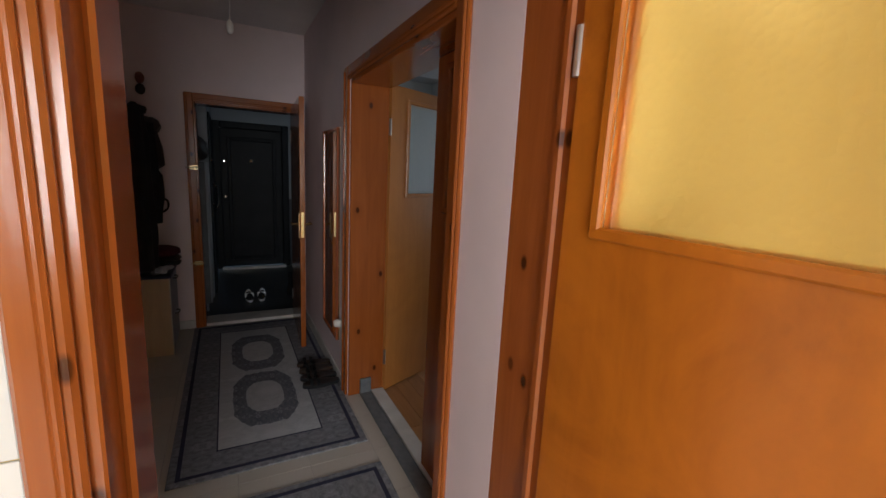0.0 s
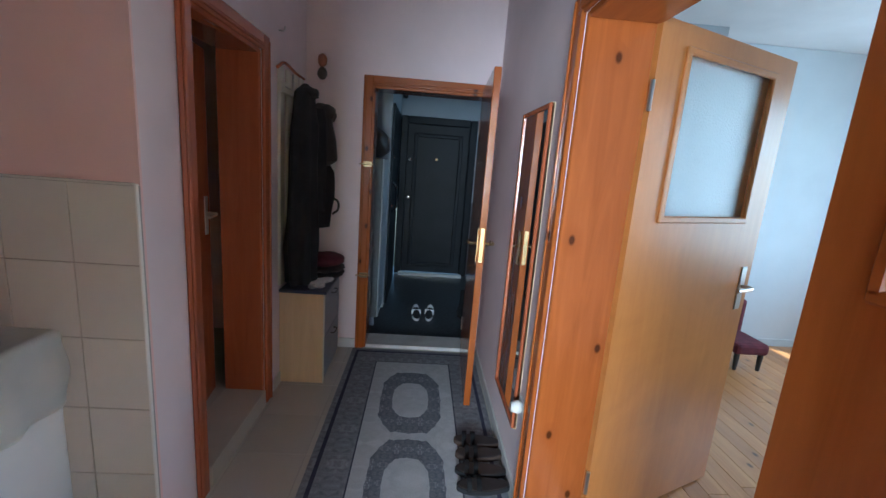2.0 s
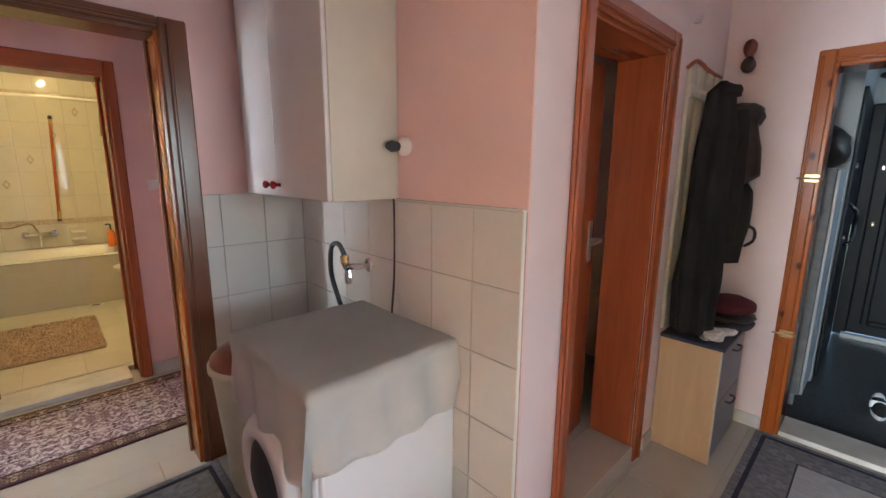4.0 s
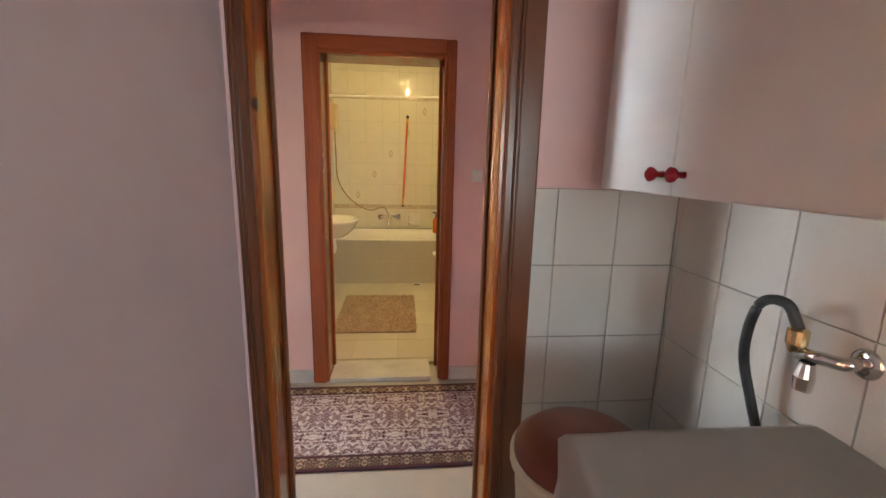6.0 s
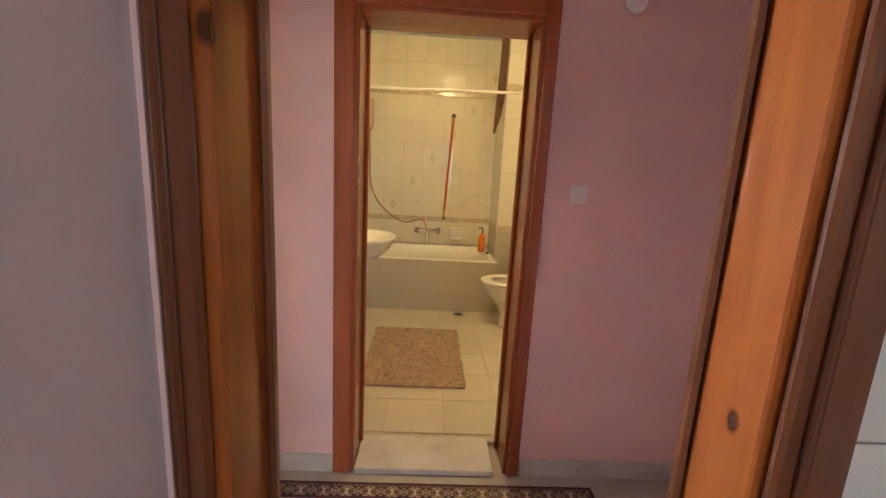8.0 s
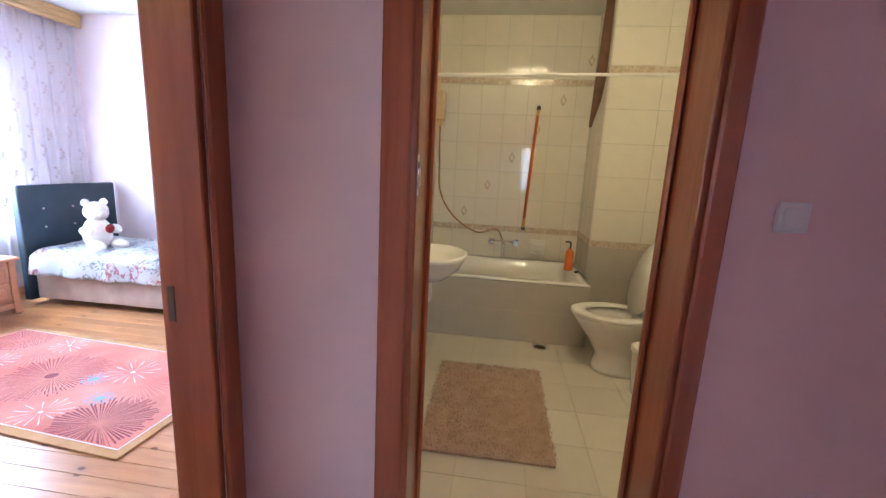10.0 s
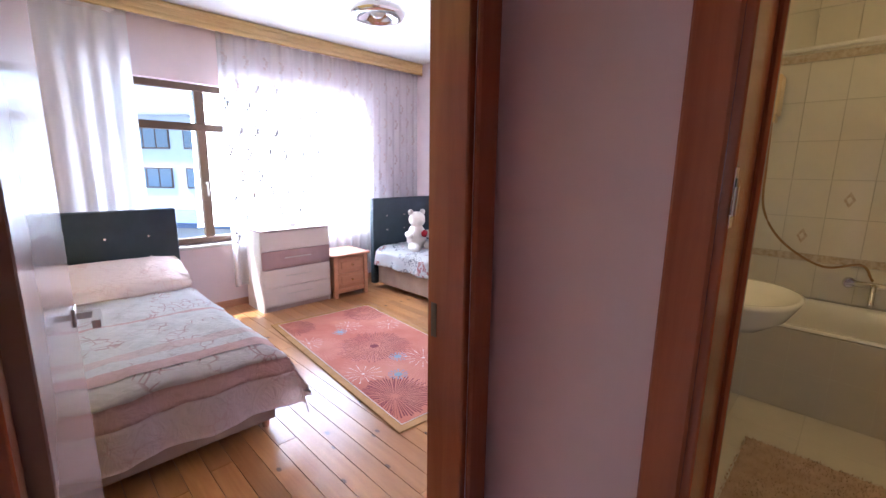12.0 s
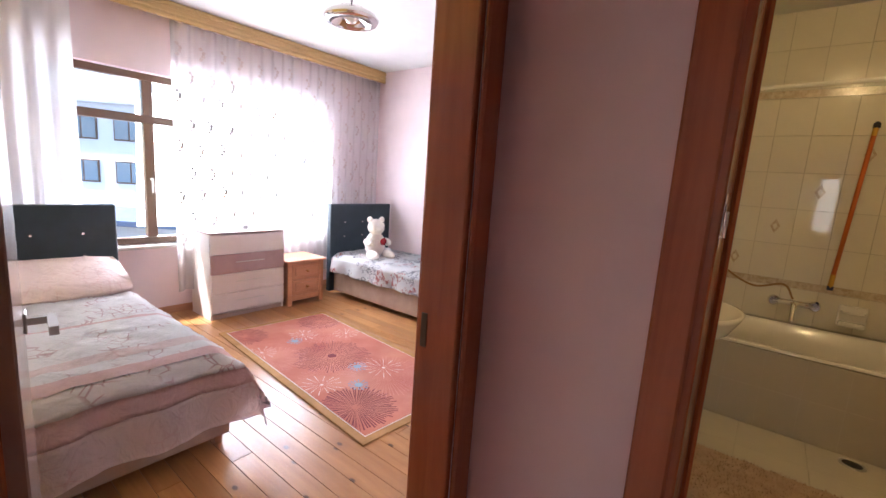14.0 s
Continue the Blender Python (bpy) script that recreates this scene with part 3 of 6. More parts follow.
M_CHESTW = mottled("pale_laminate", (0.66, 0.60, 0.57), (0.72, 0.66, 0.63), 4, 0.35)
M_CHESTB = mottled("taupe_laminate", (0.40, 0.30, 0.28), (0.46, 0.35, 0.33), 4, 0.35)
M_PINEFURN = wood("reddish_pine_furniture", (0.42, 0.19, 0.10), (0.55, 0.28, 0.16), "x", 0.35, knots=False, coat=0.2)
M_TCLOTH = cloth("beige_tablecloth", (0.80, 0.77, 0.72), (0.87, 0.84, 0.80), 5, 0.85, 400, 0.3)
M_RUBBER = material("grey_rubber_hose", (0.05, 0.055, 0.06), 0.45)
M_GREYSTRIP = mottled("grey_rubber_strip", (0.10, 0.11, 0.12), (0.15, 0.16, 0.17), 20, 0.6)
M_DARKDOOR = mottled("black_steel_door_paint", (0.008, 0.010, 0.013), (0.014, 0.016, 0.020), 4, 0.5, 60, 0.15)
nodes_of(M_DARKDOOR)[2].inputs["Specular IOR Level"].default_value = 0.25
M_SHAG = cloth("brown_shag_pile", (0.42, 0.30, 0.22), (0.50, 0.37, 0.28), 14, 0.95, 120, 0.3)
M_CURTAINB = cloth("brown_curtain_cloth", (0.10, 0.055, 0.03), (0.16, 0.085, 0.045), 14)
M_RED = material("red_lacquer", (0.28, 0.012, 0.02), 0.15)
M_ORANGE = material("orange_liquid_soap_bottle", (0.75, 0.20, 0.03), 0.25)
M_TAPE = mottled("orange_plastic_tube", (0.55, 0.12, 0.02), (0.62, 0.16, 0.03), 8, 0.4)
M_YELLOWP = material("amber_plastic_cap", (0.7, 0.4, 0.06), 0.4)
M_DECOR = mottled("beige_tile_decor", (0.46, 0.36, 0.24), (0.66, 0.58, 0.46), 40, 0.2)
M_HEATER = mottled("cream_heater_plastic", (0.62, 0.44, 0.22), (0.68, 0.50, 0.28), 5, 0.4)
M_MARBLE = mottled("white_marble_sill", (0.55, 0.54, 0.52), (0.70, 0.69, 0.67), 6, 0.25)
M_HOSE = material("brown_shower_hose", (0.30, 0.17, 0.07), 0.4)
M_HEADB = mottled("blue_black_leatherette", (0.018, 0.035, 0.05), (0.028, 0.05, 0.068), 6, 0.45, 180, 0.3)
M_BEDBASE = cloth("beige_bed_base_fabric", (0.38, 0.28, 0.23), (0.46, 0.35, 0.29), 8)
M_SHEET = cloth("white_cotton", (0.70, 0.66, 0.66), (0.80, 0.77, 0.77), 5)
M_BEAR = cloth("white_plush", (0.72, 0.66, 0.60), (0.82, 0.77, 0.72), 20, 0.95, 180, 0.9)
M_GOLD = wood("gilded_pale_wood", (0.52, 0.34, 0.12), (0.64, 0.45, 0.19), "x", 0.35, knots=False, coat=0.3)
M_WFRAME = material("brown_window_profile", (0.13, 0.075, 0.045), 0.35)


def sheer_mat(name, density):
    m = material(name, (0.86, 0.86, 0.86), 0.9)
    n, l, b = nodes_of(m)
    out = n["Material Output"]
    tr, tl, mx, mx2 = n.new("ShaderNodeBsdfTransparent"), n.new("ShaderNodeBsdfTranslucent"), n.new("ShaderNodeMixShader"), n.new("ShaderNodeMixShader")
    tl.inputs[0].default_value = (0.86, 0.86, 0.88, 1)
    mx.inputs[0].default_value = 0.6
    l.new(b.outputs[0], mx.inputs[1])
    l.new(tl.outputs[0], mx.inputs[2])
    mx2.inputs[0].default_value = density
    l.new(tr.outputs[0], mx2.inputs[1])
    l.new(mx.outputs[0], mx2.inputs[2])
    l.new(mx2.outputs[0], out.inputs[0])
    return m


M_SHEER = sheer_mat("white_voile", 0.52)
M_DRAPE = sheer_mat("white_satin_drape", 0.93)
M_MOTIF = cloth("grey_voile_embroidery", (0.34, 0.31, 0.30), (0.44, 0.40, 0.38), 60)


def quilt_mat(name, colour, thread, amount):
    """Padded cotton with stitched wrinkles and embroidered sprays."""
    m = material(name, colour, 0.9, spec=0.15)
    n, l, b = nodes_of(m)
    v = coords(m)
    ring = n.new("ShaderNodeTexVoronoi")
    ring.feature = "DISTANCE_TO_EDGE"
    ring.inputs["Scale"].default_value = 16
    l.new(v, ring.inputs["Vector"])
    line = ramp(m, ring.outputs["Distance"], [(0.02, (1, 1, 1)), (0.07, (0, 0, 0))])
    where = ramp(m, noise_out(m, v, 4.5, 2, 0.4, 0.8), [(0.52, (0, 0, 0)), (0.6, (amount, amount, amount))])
    c = mix(m, mix(m, 1.0, line, where, "MULTIPLY"), colour, thread)
    c = mix(m, ramp(m, noise_out(m, v, 5, 4), [(0.35, (0, 0, 0)), (0.75, (0.35, 0.35, 0.35))]), c, shade(colour, 0.9))
    l.new(c, b.inputs["Base Color"])
    bump(m, noise_out(m, coords(m, (1, 2.6, 1)), 9, 5, 0.62, 1.6), 0.55, 0.025)
    return m


M_QWHITE = quilt_mat("white_quilted_cotton", (0.83, 0.80, 0.80), (0.52, 0.30, 0.32), 0.8)
M_QPINK = quilt_mat("rose_quilt_strip", (0.74, 0.52, 0.51), (0.66, 0.42, 0.42), 0.4)
M_QPALE = quilt_mat("pale_rose_quilt_strip", (0.79, 0.66, 0.65), (0.68, 0.45, 0.45), 0.5)


def print_mat():
    m = material("printed_city_quilt", (0.72, 0.72, 0.74), 0.9, spec=0.15)
    n, l, b = nodes_of(m)
    tc = n.new("ShaderNodeTexCoord")
    v = tc.outputs["Object"]
    vo = n.new("ShaderNodeTexVoronoi")
    vo.inputs["Scale"].default_value = 9
    l.new(v, vo.inputs["Vector"])
    pick = ramp(m, vo.outputs["Color"], [(0.45, (0, 0, 0)), (0.5, (1, 1, 1))])
    shape = ramp(m, noise_out(m, v, 26, 3, 0.6, 1.2), [(0.5, (0, 0, 0)), (0.54, (0.75, 0.75, 0.75))])
    hue = ramp(m, noise_out(m, v, 5, 1), [(0.42, (0.10, 0.11, 0.15)), (0.56, (0.35, 0.36, 0.42)), (0.62, (0.42, 0.05, 0.05))])
    c = mix(m, mix(m, 1.0, shape, pick, "MULTIPLY"), (0.74, 0.74, 0.76), hue)
    l.new(c, b.inputs["Base Color"])
    bump(m, noise_out(m, v, 20, 4), 0.4, 0.01)
    return m


M_PRINT = print_mat()

# ---- shapes ----


def blob(sx, sy, sz, lump=0.0, freq=5.0, seed=0.0, sub=3, z0=None):
    bm = bmesh.new()
    bmesh.ops.create_icosphere(bm, subdivisions=sub, radius=1)
    for v in bm.verts:
        k = 1 + lump * noise.noise(Vector((v.co.x * freq + seed, v.co.y * freq, v.co.z * freq)))
        v.co = Vector((v.co.x * sx * k, v.co.y * sy * k, v.co.z * sz * k))
        if z0 is not None and v.co.z < z0:
            v.co.z = z0 + (v.co.z - z0) * 0.08
    return bm


def hanging(profile, folds=7, depth=0.18, seed=0.0, seg=48, squash=0.5):
    """A hanging garment: rings (half width, height, shift) with folds that deepen downwards."""
    bm = bmesh.new()
    rings = []
    steps = []
    for (r0, z0, s0), (r1, z1, s1) in zip(profile, profile[1:]):
        for k in range(6):
            t = k / 6
            steps.append((r0 + (r1 - r0) * t, z0 + (z1 - z0) * t, s0 + (s1 - s0) * t))
    steps.append(profile[-1])
    for j, (r, z, s) in enumerate(steps):
        amp = depth * (0.35 + 0.65 * j / len(steps))
        ring = []
        for i in range(seg):
            a = 2 * math.pi * i / seg
            k = 1 + amp * math.sin(folds * a + seed + 0.8 * math.sin(j * 0.15)) + 0.12 * noise.noise(Vector((math.cos(a) * 2, math.sin(a) * 2, z * 5 + seed)))
            ring.append(bm.verts.new((r * k * math.cos(a) * squash, r * k * math.sin(a) + s, z)))
        rings.append(ring)
    for a, b in zip(rings, rings[1:]):
        for i in range(seg):
            bm.faces.new((a[i], a[(i + 1) % seg], b[(i + 1) % seg], b[i]))
    bm.faces.new(rings[0])
    bm.faces.new(rings[-1])
    return bm


def sheet(f, nu, nv, thick=0.004):
    """A cloth from a function of u and v in 0..1, with thickness and uv."""
    bm = bmesh.new()
    uv = bm.loops.layers.uv.new("uv")
    top = [[bm.verts.new(f(i / nu, j / nv)) for j in range(nv + 1)] for i in range(nu + 1)]
    for i in range(nu):
        for j in range(nv):
            fc = bm.faces.new((top[i][j], top[i + 1][j], top[i + 1][j + 1], top[i][j + 1]))
            for lp, (a, b) in zip(fc.loops, ((i, j), (i + 1, j), (i + 1, j + 1), (i, j + 1))):
                lp[uv].uv = (a / nu, b / nv)
    if thick:
        bmesh.ops.solidify(bm, geom=bm.faces[:], thickness=thick)
    return bm


def outline(points, z0, z1):
    """A flat plate from an outline."""
    bm = bmesh.new()
    a = [bm.verts.new((x, y, z0)) for x, y in points]
    b = [bm.verts.new((x, y, z1)) for x, y in points]
    bm.faces.new(a)
    bm.faces.new(b)
    for i in range(len(a)):
        j = (i + 1) % len(a)
        bm.faces.new((a[i], a[j], b[j], b[i]))
    return bm


def octagon(cx, cy, a, b, cut=0.55, scallop=0.025):
    """A scalloped, pointed octagon."""
    pts = []
    for i in range(64):
        t = 2 * math.pi * i / 64
        c, s = math.cos(t), math.sin(t)
        k = 1 / max(abs(c), abs(s), (abs(c) + abs(s)) / (1 + cut))
        k *= 1 + scallop * math.cos(8 * t) * 0.6 + scallop * 0.5 * math.cos(24 * t)
        pts.append((cx + a * k * c, cy + b * k * s))
    return pts


# ---- hall ----


def runner(m, w, length, medallions, label):
    """A grey runner with border bands and medallions; origin at a corner, length along y."""
    r = thing("runner_rug", m, label, "rug")
    part("base", box(0, 0, 0.001, w, length, 0.010, bev=0.003), M_RUGBAND, r)
    e = 0.002
    for a, b2, mt in ((0.035, 0.055, M_RUGLINE), (0.205, 0.212, M_RUGLINE)):
        part("band_line", boxes((a, a, 0.009, b2, length - a, 0.010 + e), (w - b2, a, 0.009, w - a, length - a, 0.010 + e), (b2, a, 0.009, w - b2, b2, 0.010 + e), (b2, length - b2, 0.009, w - b2, length - a, 0.010 + e)), mt, r)
    part("field", box(0.212, 0.212, 0.009, w - 0.212, length - 0.212, 0.010 + e), M_RUGFIELD, r)
    for cy in medallions:
        part("medallion", outline(octagon(w / 2, cy, 0.185, 0.335), 0.011, 0.014), M_RUGMED, r)
        part("medallion_heart", outline(octagon(w / 2, cy, 0.11, 0.19, 0.5, 0.03), 0.0135, 0.0155), M_RUGFIELD, r)
    return r


runner(pose(-0.09, 2.33, 0), 0.95, 2.13, (0.70, 1.43), "grey patterned runner rug with octagon medallions on tiles")
runner(pose(0.87, 1.28, 0, 0, 0, 90), 0.86, 2.79, (0.66, 1.39, 2.12), "grey patterned runner rug along the hall floor")

cab = thing("shoe_cabinet", pose(-0.475, 3.92, 0), "low shoe cabinet with beech sides and blue top", "cabinet")
part("side_panel", box(0, 0, 0.004, 0.275, 0.018, 0.612, bev=0.002), M_PALEWOOD, cab, "pale beech side")
part("side_panel", box(0, 0.472, 0.004, 0.275, 0.49, 0.612, bev=0.002), M_PALEWOOD, cab, "pale beech side")
part("edge_strip", box(0.275, 0, 0.004, 0.281, 0.018, 0.612), M_CREAMLAM, cab)
part("top", box(-0.002, -0.006, 0.612, 0.292, 0.496, 0.632, bev=0.003), M_BLUECAB, cab, "slate blue top")
for i in (0, 1):
    f = part("flap_door", box(0.262, 0.02, 0.03 + i * 0.29, 0.280, 0.470, 0.315 + i * 0.29, bev=0.002), M_GREYCAB, cab, "grey-blue front")
    part("handle", tube(spline([(0.280, 0.20, 0.275 + i * 0.29), (0.305, 0.21, 0.275 + i * 0.29), (0.305, 0.29, 0.275 + i * 0.29), (0.280, 0.30, 0.275 + i * 0.29)], 4), 0.005), M_BLACK, f)
part("back_panel", box(0.0, 0.018, 0.01, 0.008, 0.472, 0.612), M_GREYCAB, cab)

rack = thing("coat_rack", pose(-0.478, 3.90, 0.66), "white slatted wall coat rack with brown top rail", "coat rack")
for i in range(4):
    part("slat", box(0.0, i * 0.135, 0, 0.018, i * 0.135 + 0.075, 1.29, bev=0.004), M_CREAMLAM, rack)
part("rail", box(0.016, -0.02, 1.14, 0.034, 0.52, 1.20, bev=0.004), M_CREAMLAM, rack)
part("top_rail", tube(spline([(0.01, -0.02, 1.27), (0.012, 0.1, 1.315), (0.012, 0.3, 1.30), (0.01, 0.50, 1.30)], 6), 0.010), M_BROWN, rack, "brown varnished top rail")
for i in range(4):
    part("hook", tube(spline([(0.03, 0.04 + i * 0.135, 1.18), (0.075, 0.04 + i * 0.135, 1.16), (0.085, 0.04 + i * 0.135, 1.20)], 5), 0.005), M_METAL, rack)

coat = thing("coat", pose(-0.35, 3.99, 0), "long black wool coat hanging on a rack", "coat")
part("body", hanging([(0.025, 1.87, 0.02), (0.085, 1.82, 0.0), (0.12, 1.62, 0.0), (0.125, 1.2, -0.02), (0.145, 0.9, -0.04), (0.13, 0.69, -0.04)], 6, 0.16, 0.4, squash=0.62), M_COAT, coat, smooth=True)
part("sleeve", hanging([(0.04, 1.74, 0.0), (0.05, 1.5, 0.01), (0.045, 1.25, 0.02), (0.04, 1.12, 0.02)], 3, 0.1, 1.4, seg=24, squash=0.9), M_COAT, coat, smooth=True, m=pose(0.07, 0.07, 0))
part("collar", blob(0.05, 0.085, 0.035, 0.25, 4, 2.0), M_COAT, coat, smooth=True, m=pose(0.03, 0.01, 1.82))
jk = thing("jacket", pose(-0.325, 4.27, 0), "dark brown leather jacket hanging on a rack", "jacket")
part("body", hanging([(0.03, 1.80, 0.02), (0.085, 1.74, 0.02), (0.12, 1.58, 0.03), (0.125, 1.44, 0.05), (0.06, 1.40, 0.05)], 5, 0.15, 2.0, squash=0.8), M_COAT2, jk, smooth=True)
part("hood", blob(0.07, 0.09, 0.06, 0.25, 4, 7.0), M_COAT2, jk, smooth=True, m=pose(0.03, 0.03, 1.74))
bag = thing("shoulder_bag", pose(-0.32, 4.34, 0.98), "black shoulder bag hanging on a rack", "bag")
part("body", hanging([(0.05, 0.44, 0), (0.09, 0.38, 0), (0.095, 0.2, 0.0), (0.07, 0.0, -0.02)], 4, 0.1, 1.0, squash=0.8), M_COAT, bag, smooth=True)
part("strap", tube(spline([(0.05, 0.06, 0.20), (0.09, 0.10, 0.17), (0.09, 0.11, 0.11), (0.06, 0.07, 0.08)], 6), 0.008), M_COAT, bag)
for k, (mt, sx, sy, sz, z, dx, lab) in enumerate(((M_GREYCLOTH, 0.13, 0.17, 0.030, 0.660, 0.0, "folded dark grey scarf on a shoe cabinet"), (M_COAT2, 0.125, 0.16, 0.03, 0.700, 0.01, "folded dark brown hat on a shoe cabinet"), (M_WINE, 0.125, 0.15, 0.045, 0.755, 0.005, "folded wine red knitted hat on a pile"))):
    tagged(part("folded_garment", blob(sx, sy, sz, 0.18, 3, k * 7.0), mt, None, smooth=True, m=pose(-0.275 + dx, 4.29, z)), lab, "clothes")
tagged(part("crumpled_paper", blob(0.055, 0.07, 0.03, 0.5, 6, 3.0), M_PAPER, None, m=pose(-0.27, 4.02, 0.652)), "crumpled white paper on a shoe cabinet", "paper")
tagged(part("cap_peak", blob(0.05, 0.075, 0.018, 0.2, 3, 9.0), M_PAPER, None, smooth=True, m=pose(-0.235, 4.14, 0.652)), "small white folded cap on a shoe cabinet", "cap")

det = thing("wall_ornament", pose(-0.365, 4.496, 2.02), "small dark carved wall ornament", "ornament")
part("upper_lobe", blob(0.032, 0.022, 0.045, 0.12, 4, 1.0), M_BROWNPLASTIC, det, smooth=True, m=pose(0, -0.02, 0.085))
part("lower_lobe", blob(0.034, 0.024, 0.042, 0.12, 4, 4.0), M_COAT2, det, smooth=True, m=pose(0, -0.02, 0.0))


def wall_switch(m, label, w=0.082):
    s = thing("light_switch", m, label, "light switch")
    part("plate", box(-w / 2, -0.012, -w / 2, w / 2, 0, w / 2, bev=0.004), M_PLASTIC, s)
    part("rocker", box(-w / 2 + 0.012, -0.017, -w / 2 + 0.012, w / 2 - 0.012, -0.011, w / 2 - 0.012, bev=0.003), M_PLASTIC, s)
    return s


wall_switch(pose(-0.305, 4.50, 1.395), "white light switch on a pink wall")
wall_switch(pose(-3.21, 2.225, 1.346, 0, 0, 90), "white light switch on a pink wall", 0.074)

mir = thing("wall_mirror", pose(0.878, 3.08, 0.30), "tall narrow wall mirror with brown wooden frame", "mirror")
part("backing", box(-0.012, 0.0, 0.0, 0, 0.46, 1.445), M_PALEWOOD, mir)
part("glass", box(-0.016, 0.022, 0.02, -0.012, 0.44, 1.425), M_MIRROR, mir, "mirror glass")
for c in ((-0.024, 0, 0, 0, 0.024, 1.445), (-0.024, 0.436, 0, 0, 0.46, 1.445), (-0.024, 0.024, 0, 0, 0.436, 0.022), (-0.024, 0.024, 1.423, 0, 0.436, 1.445)):
    part("frame_side", box(*c, bev=0.004), M_BROWN, mir)

so = thing("wall_socket", pose(0.88, 3.02, 0.45), "white round wall socket with plug", "socket")
part("plate", box(-0.010, -0.04, -0.04, 0, 0.04, 0.04, bev=0.004), M_PLASTIC, so)
part("plug", lathe([(0.026, 0), (0.028, 0.02), (0.02, 0.045)], 20), M_PLASTIC, so, smooth=True, m=pose(-0.01, 0, 0, 0, -90, 0))


def slipper(m, mat, label):
    s = thing("slipper", m, label, "slipper", "slippers on the runner")
    pts = [(0.045 * math.sin(t) * (1 + 0.18 * math.cos(t)), 0.13 * math.cos(t)) for t in [2 * math.pi * i / 28 for i in range(28)]]
    part("sole", outline(pts, 0.0, 0.022), mat, s)
    part("footbed", outline([(x * 0.9, y * 0.94) for x, y in pts], 0.021, 0.026), M_COAT2, s)
    for y0 in (0.02, 0.065):
        part("strap", sheet(lambda u, v: (0.046 * math.cos(math.pi * u), y0 + 0.022 * v, 0.012 + 0.050 * math.sin(math.pi * u)), 12, 2, 0.004), M_COAT, s)
    return s


M_SOLE = cloth("brown_slipper_sole", (0.05, 0.03, 0.022), (0.08, 0.05, 0.036), 10)
for y, a in ((3.36, 86), (3.26, 92)):
    slipper(pose(0.76, y, 0.012, 0, 0, a), M_SOLE, "brown strapped sandal on a runner rug")
for y, a in ((3.14, 88), (3.04, 93)):
    slipper(pose(0.75, y, 0.012, 0, 0, a), M_COAT, "dark slipper on a runner rug")

bulb = thing("hanging_bulb_holder", pose(0.26, 3.0, H), "bare lamp holder hanging on a thin wire", "lamp")
part("cable", tube([(0, 0, 0), (0.004, 0, -0.2), (0, 0, -0.40)], 0.003, 6), M_PLASTIC, bulb)
part("holder", lathe([(0.010, -0.47), (0.018, -0.455), (0.018, -0.42), (0.006, -0.40)], 16), M_PLASTIC, bulb, smooth=True)

st = thing("door_strip", pose(0.955, 1.56, 0), "grey rubber draught strip across a doorway", "strip")
part("strip", box(0, 0, 0.0, 0.075, 1.275, 0.018, bev=0.004), M_GREYSTRIP, st)
part("upturned_end", box(0.0, 1.255, 0.0, 0.075, 1.275, 0.115, bev=0.004), M_GREYSTRIP, st)
structure("threshold_living", box(1.035, 1.553, 0, 1.12, 2.837, 0.02, bev=0.003), M_MARBLE, "white marble doorway threshold", "threshold")
structure("threshold_entry", box(0.003, 4.50, 0, 0.777, 4.72, 0.03, bev=0.004), M_MARBLE, "worn white marble entry threshold", "threshold")
structure("threshold_bath", box(-3.44, 1.31, 0, -3.19, 1.965, 0.032, bev=0.003), M_MARBLE, "white marble bathroom threshold", "threshold")
structure("threshold_store", box(-0.70, 3.01, 0, -0.462, 3.65, 0.10, bev=0.004), M_HFLOOR, "raised cream tiled step into the storeroom", "threshold")
for name, c in (("baseboard", (X_E - 0.012, 2.95, 0, X_E - 0.0005, 4.485, 0.075)), ("baseboard", (-0.47, 4.488, 0, -0.085, 4.4995, 0.075)), ("baseboard", (X_W + 0.0005, 3.80, 0, X_W + 0.012, 4.488, 0.075)), ("baseboard", (-3.209, 0.87, 0, -3.198, 1.205, 0.09)), ("baseboard", (-3.209, 2.09, 0, -3.198, 2.889, 0.09)), ("baseboard", (-3.198, 2.878, 0, -2.12, 2.8895, 0.09))):
    structure(name, box(*c, bev=0.002), M_MARBLE, "pale tile baseboard along a pink wall", "baseboard")
for x, z in ((-0.03, 1.43), (-0.03, 0.60)):
    lt = thing("door_latch", pose(x, 4.482, z), "small brass door latch on an entry frame", "latch")
    part("plate", box(-0.035, -0.008, -0.02, 0.03, 0.0, 0.02, bev=0.002), M_BRASS, lt)
    part("bolt", tube([(-0.06, -0.014, 0), (0.045, -0.014, 0)], 0.006), M_BRASS, lt)
hk = thing("wall_hook", pose(-0.478, 3.93, 2.13), "small metal hook on a pink wall", "hook")
part("pin", tube(spline([(0, 0, 0), (0.03, 0, 0), (0.035, 0, 0.025)], 4), 0.004), M_METAL, hk)

# ---- laundry niche ----
wm = thing("washing_machine", pose(-1.37, 2.12, 0), "white front-loading washing machine under a cloth", "washing machine")
part("body", box(0, 0.02, 0.02, 0.60, 0.58, 0.85, bev=0.012, seg=2), M_ENAMEL, wm)
part("front_panel", box(0.01, 0.0, 0.03, 0.59, 0.022, 0.84, bev=0.008), M_ENAMEL, wm)
dr = part("door_ring", lathe([(0.205, 0.0), (0.215, 0.02), (0.19, 0.045), (0.15, 0.05), (0.145, 0.01)], 36, cap=False), M_PLASTIC, wm, "grey round door ring", smooth=True, m=pose(0.30, 0.0, 0.43, 90, 0, 0))
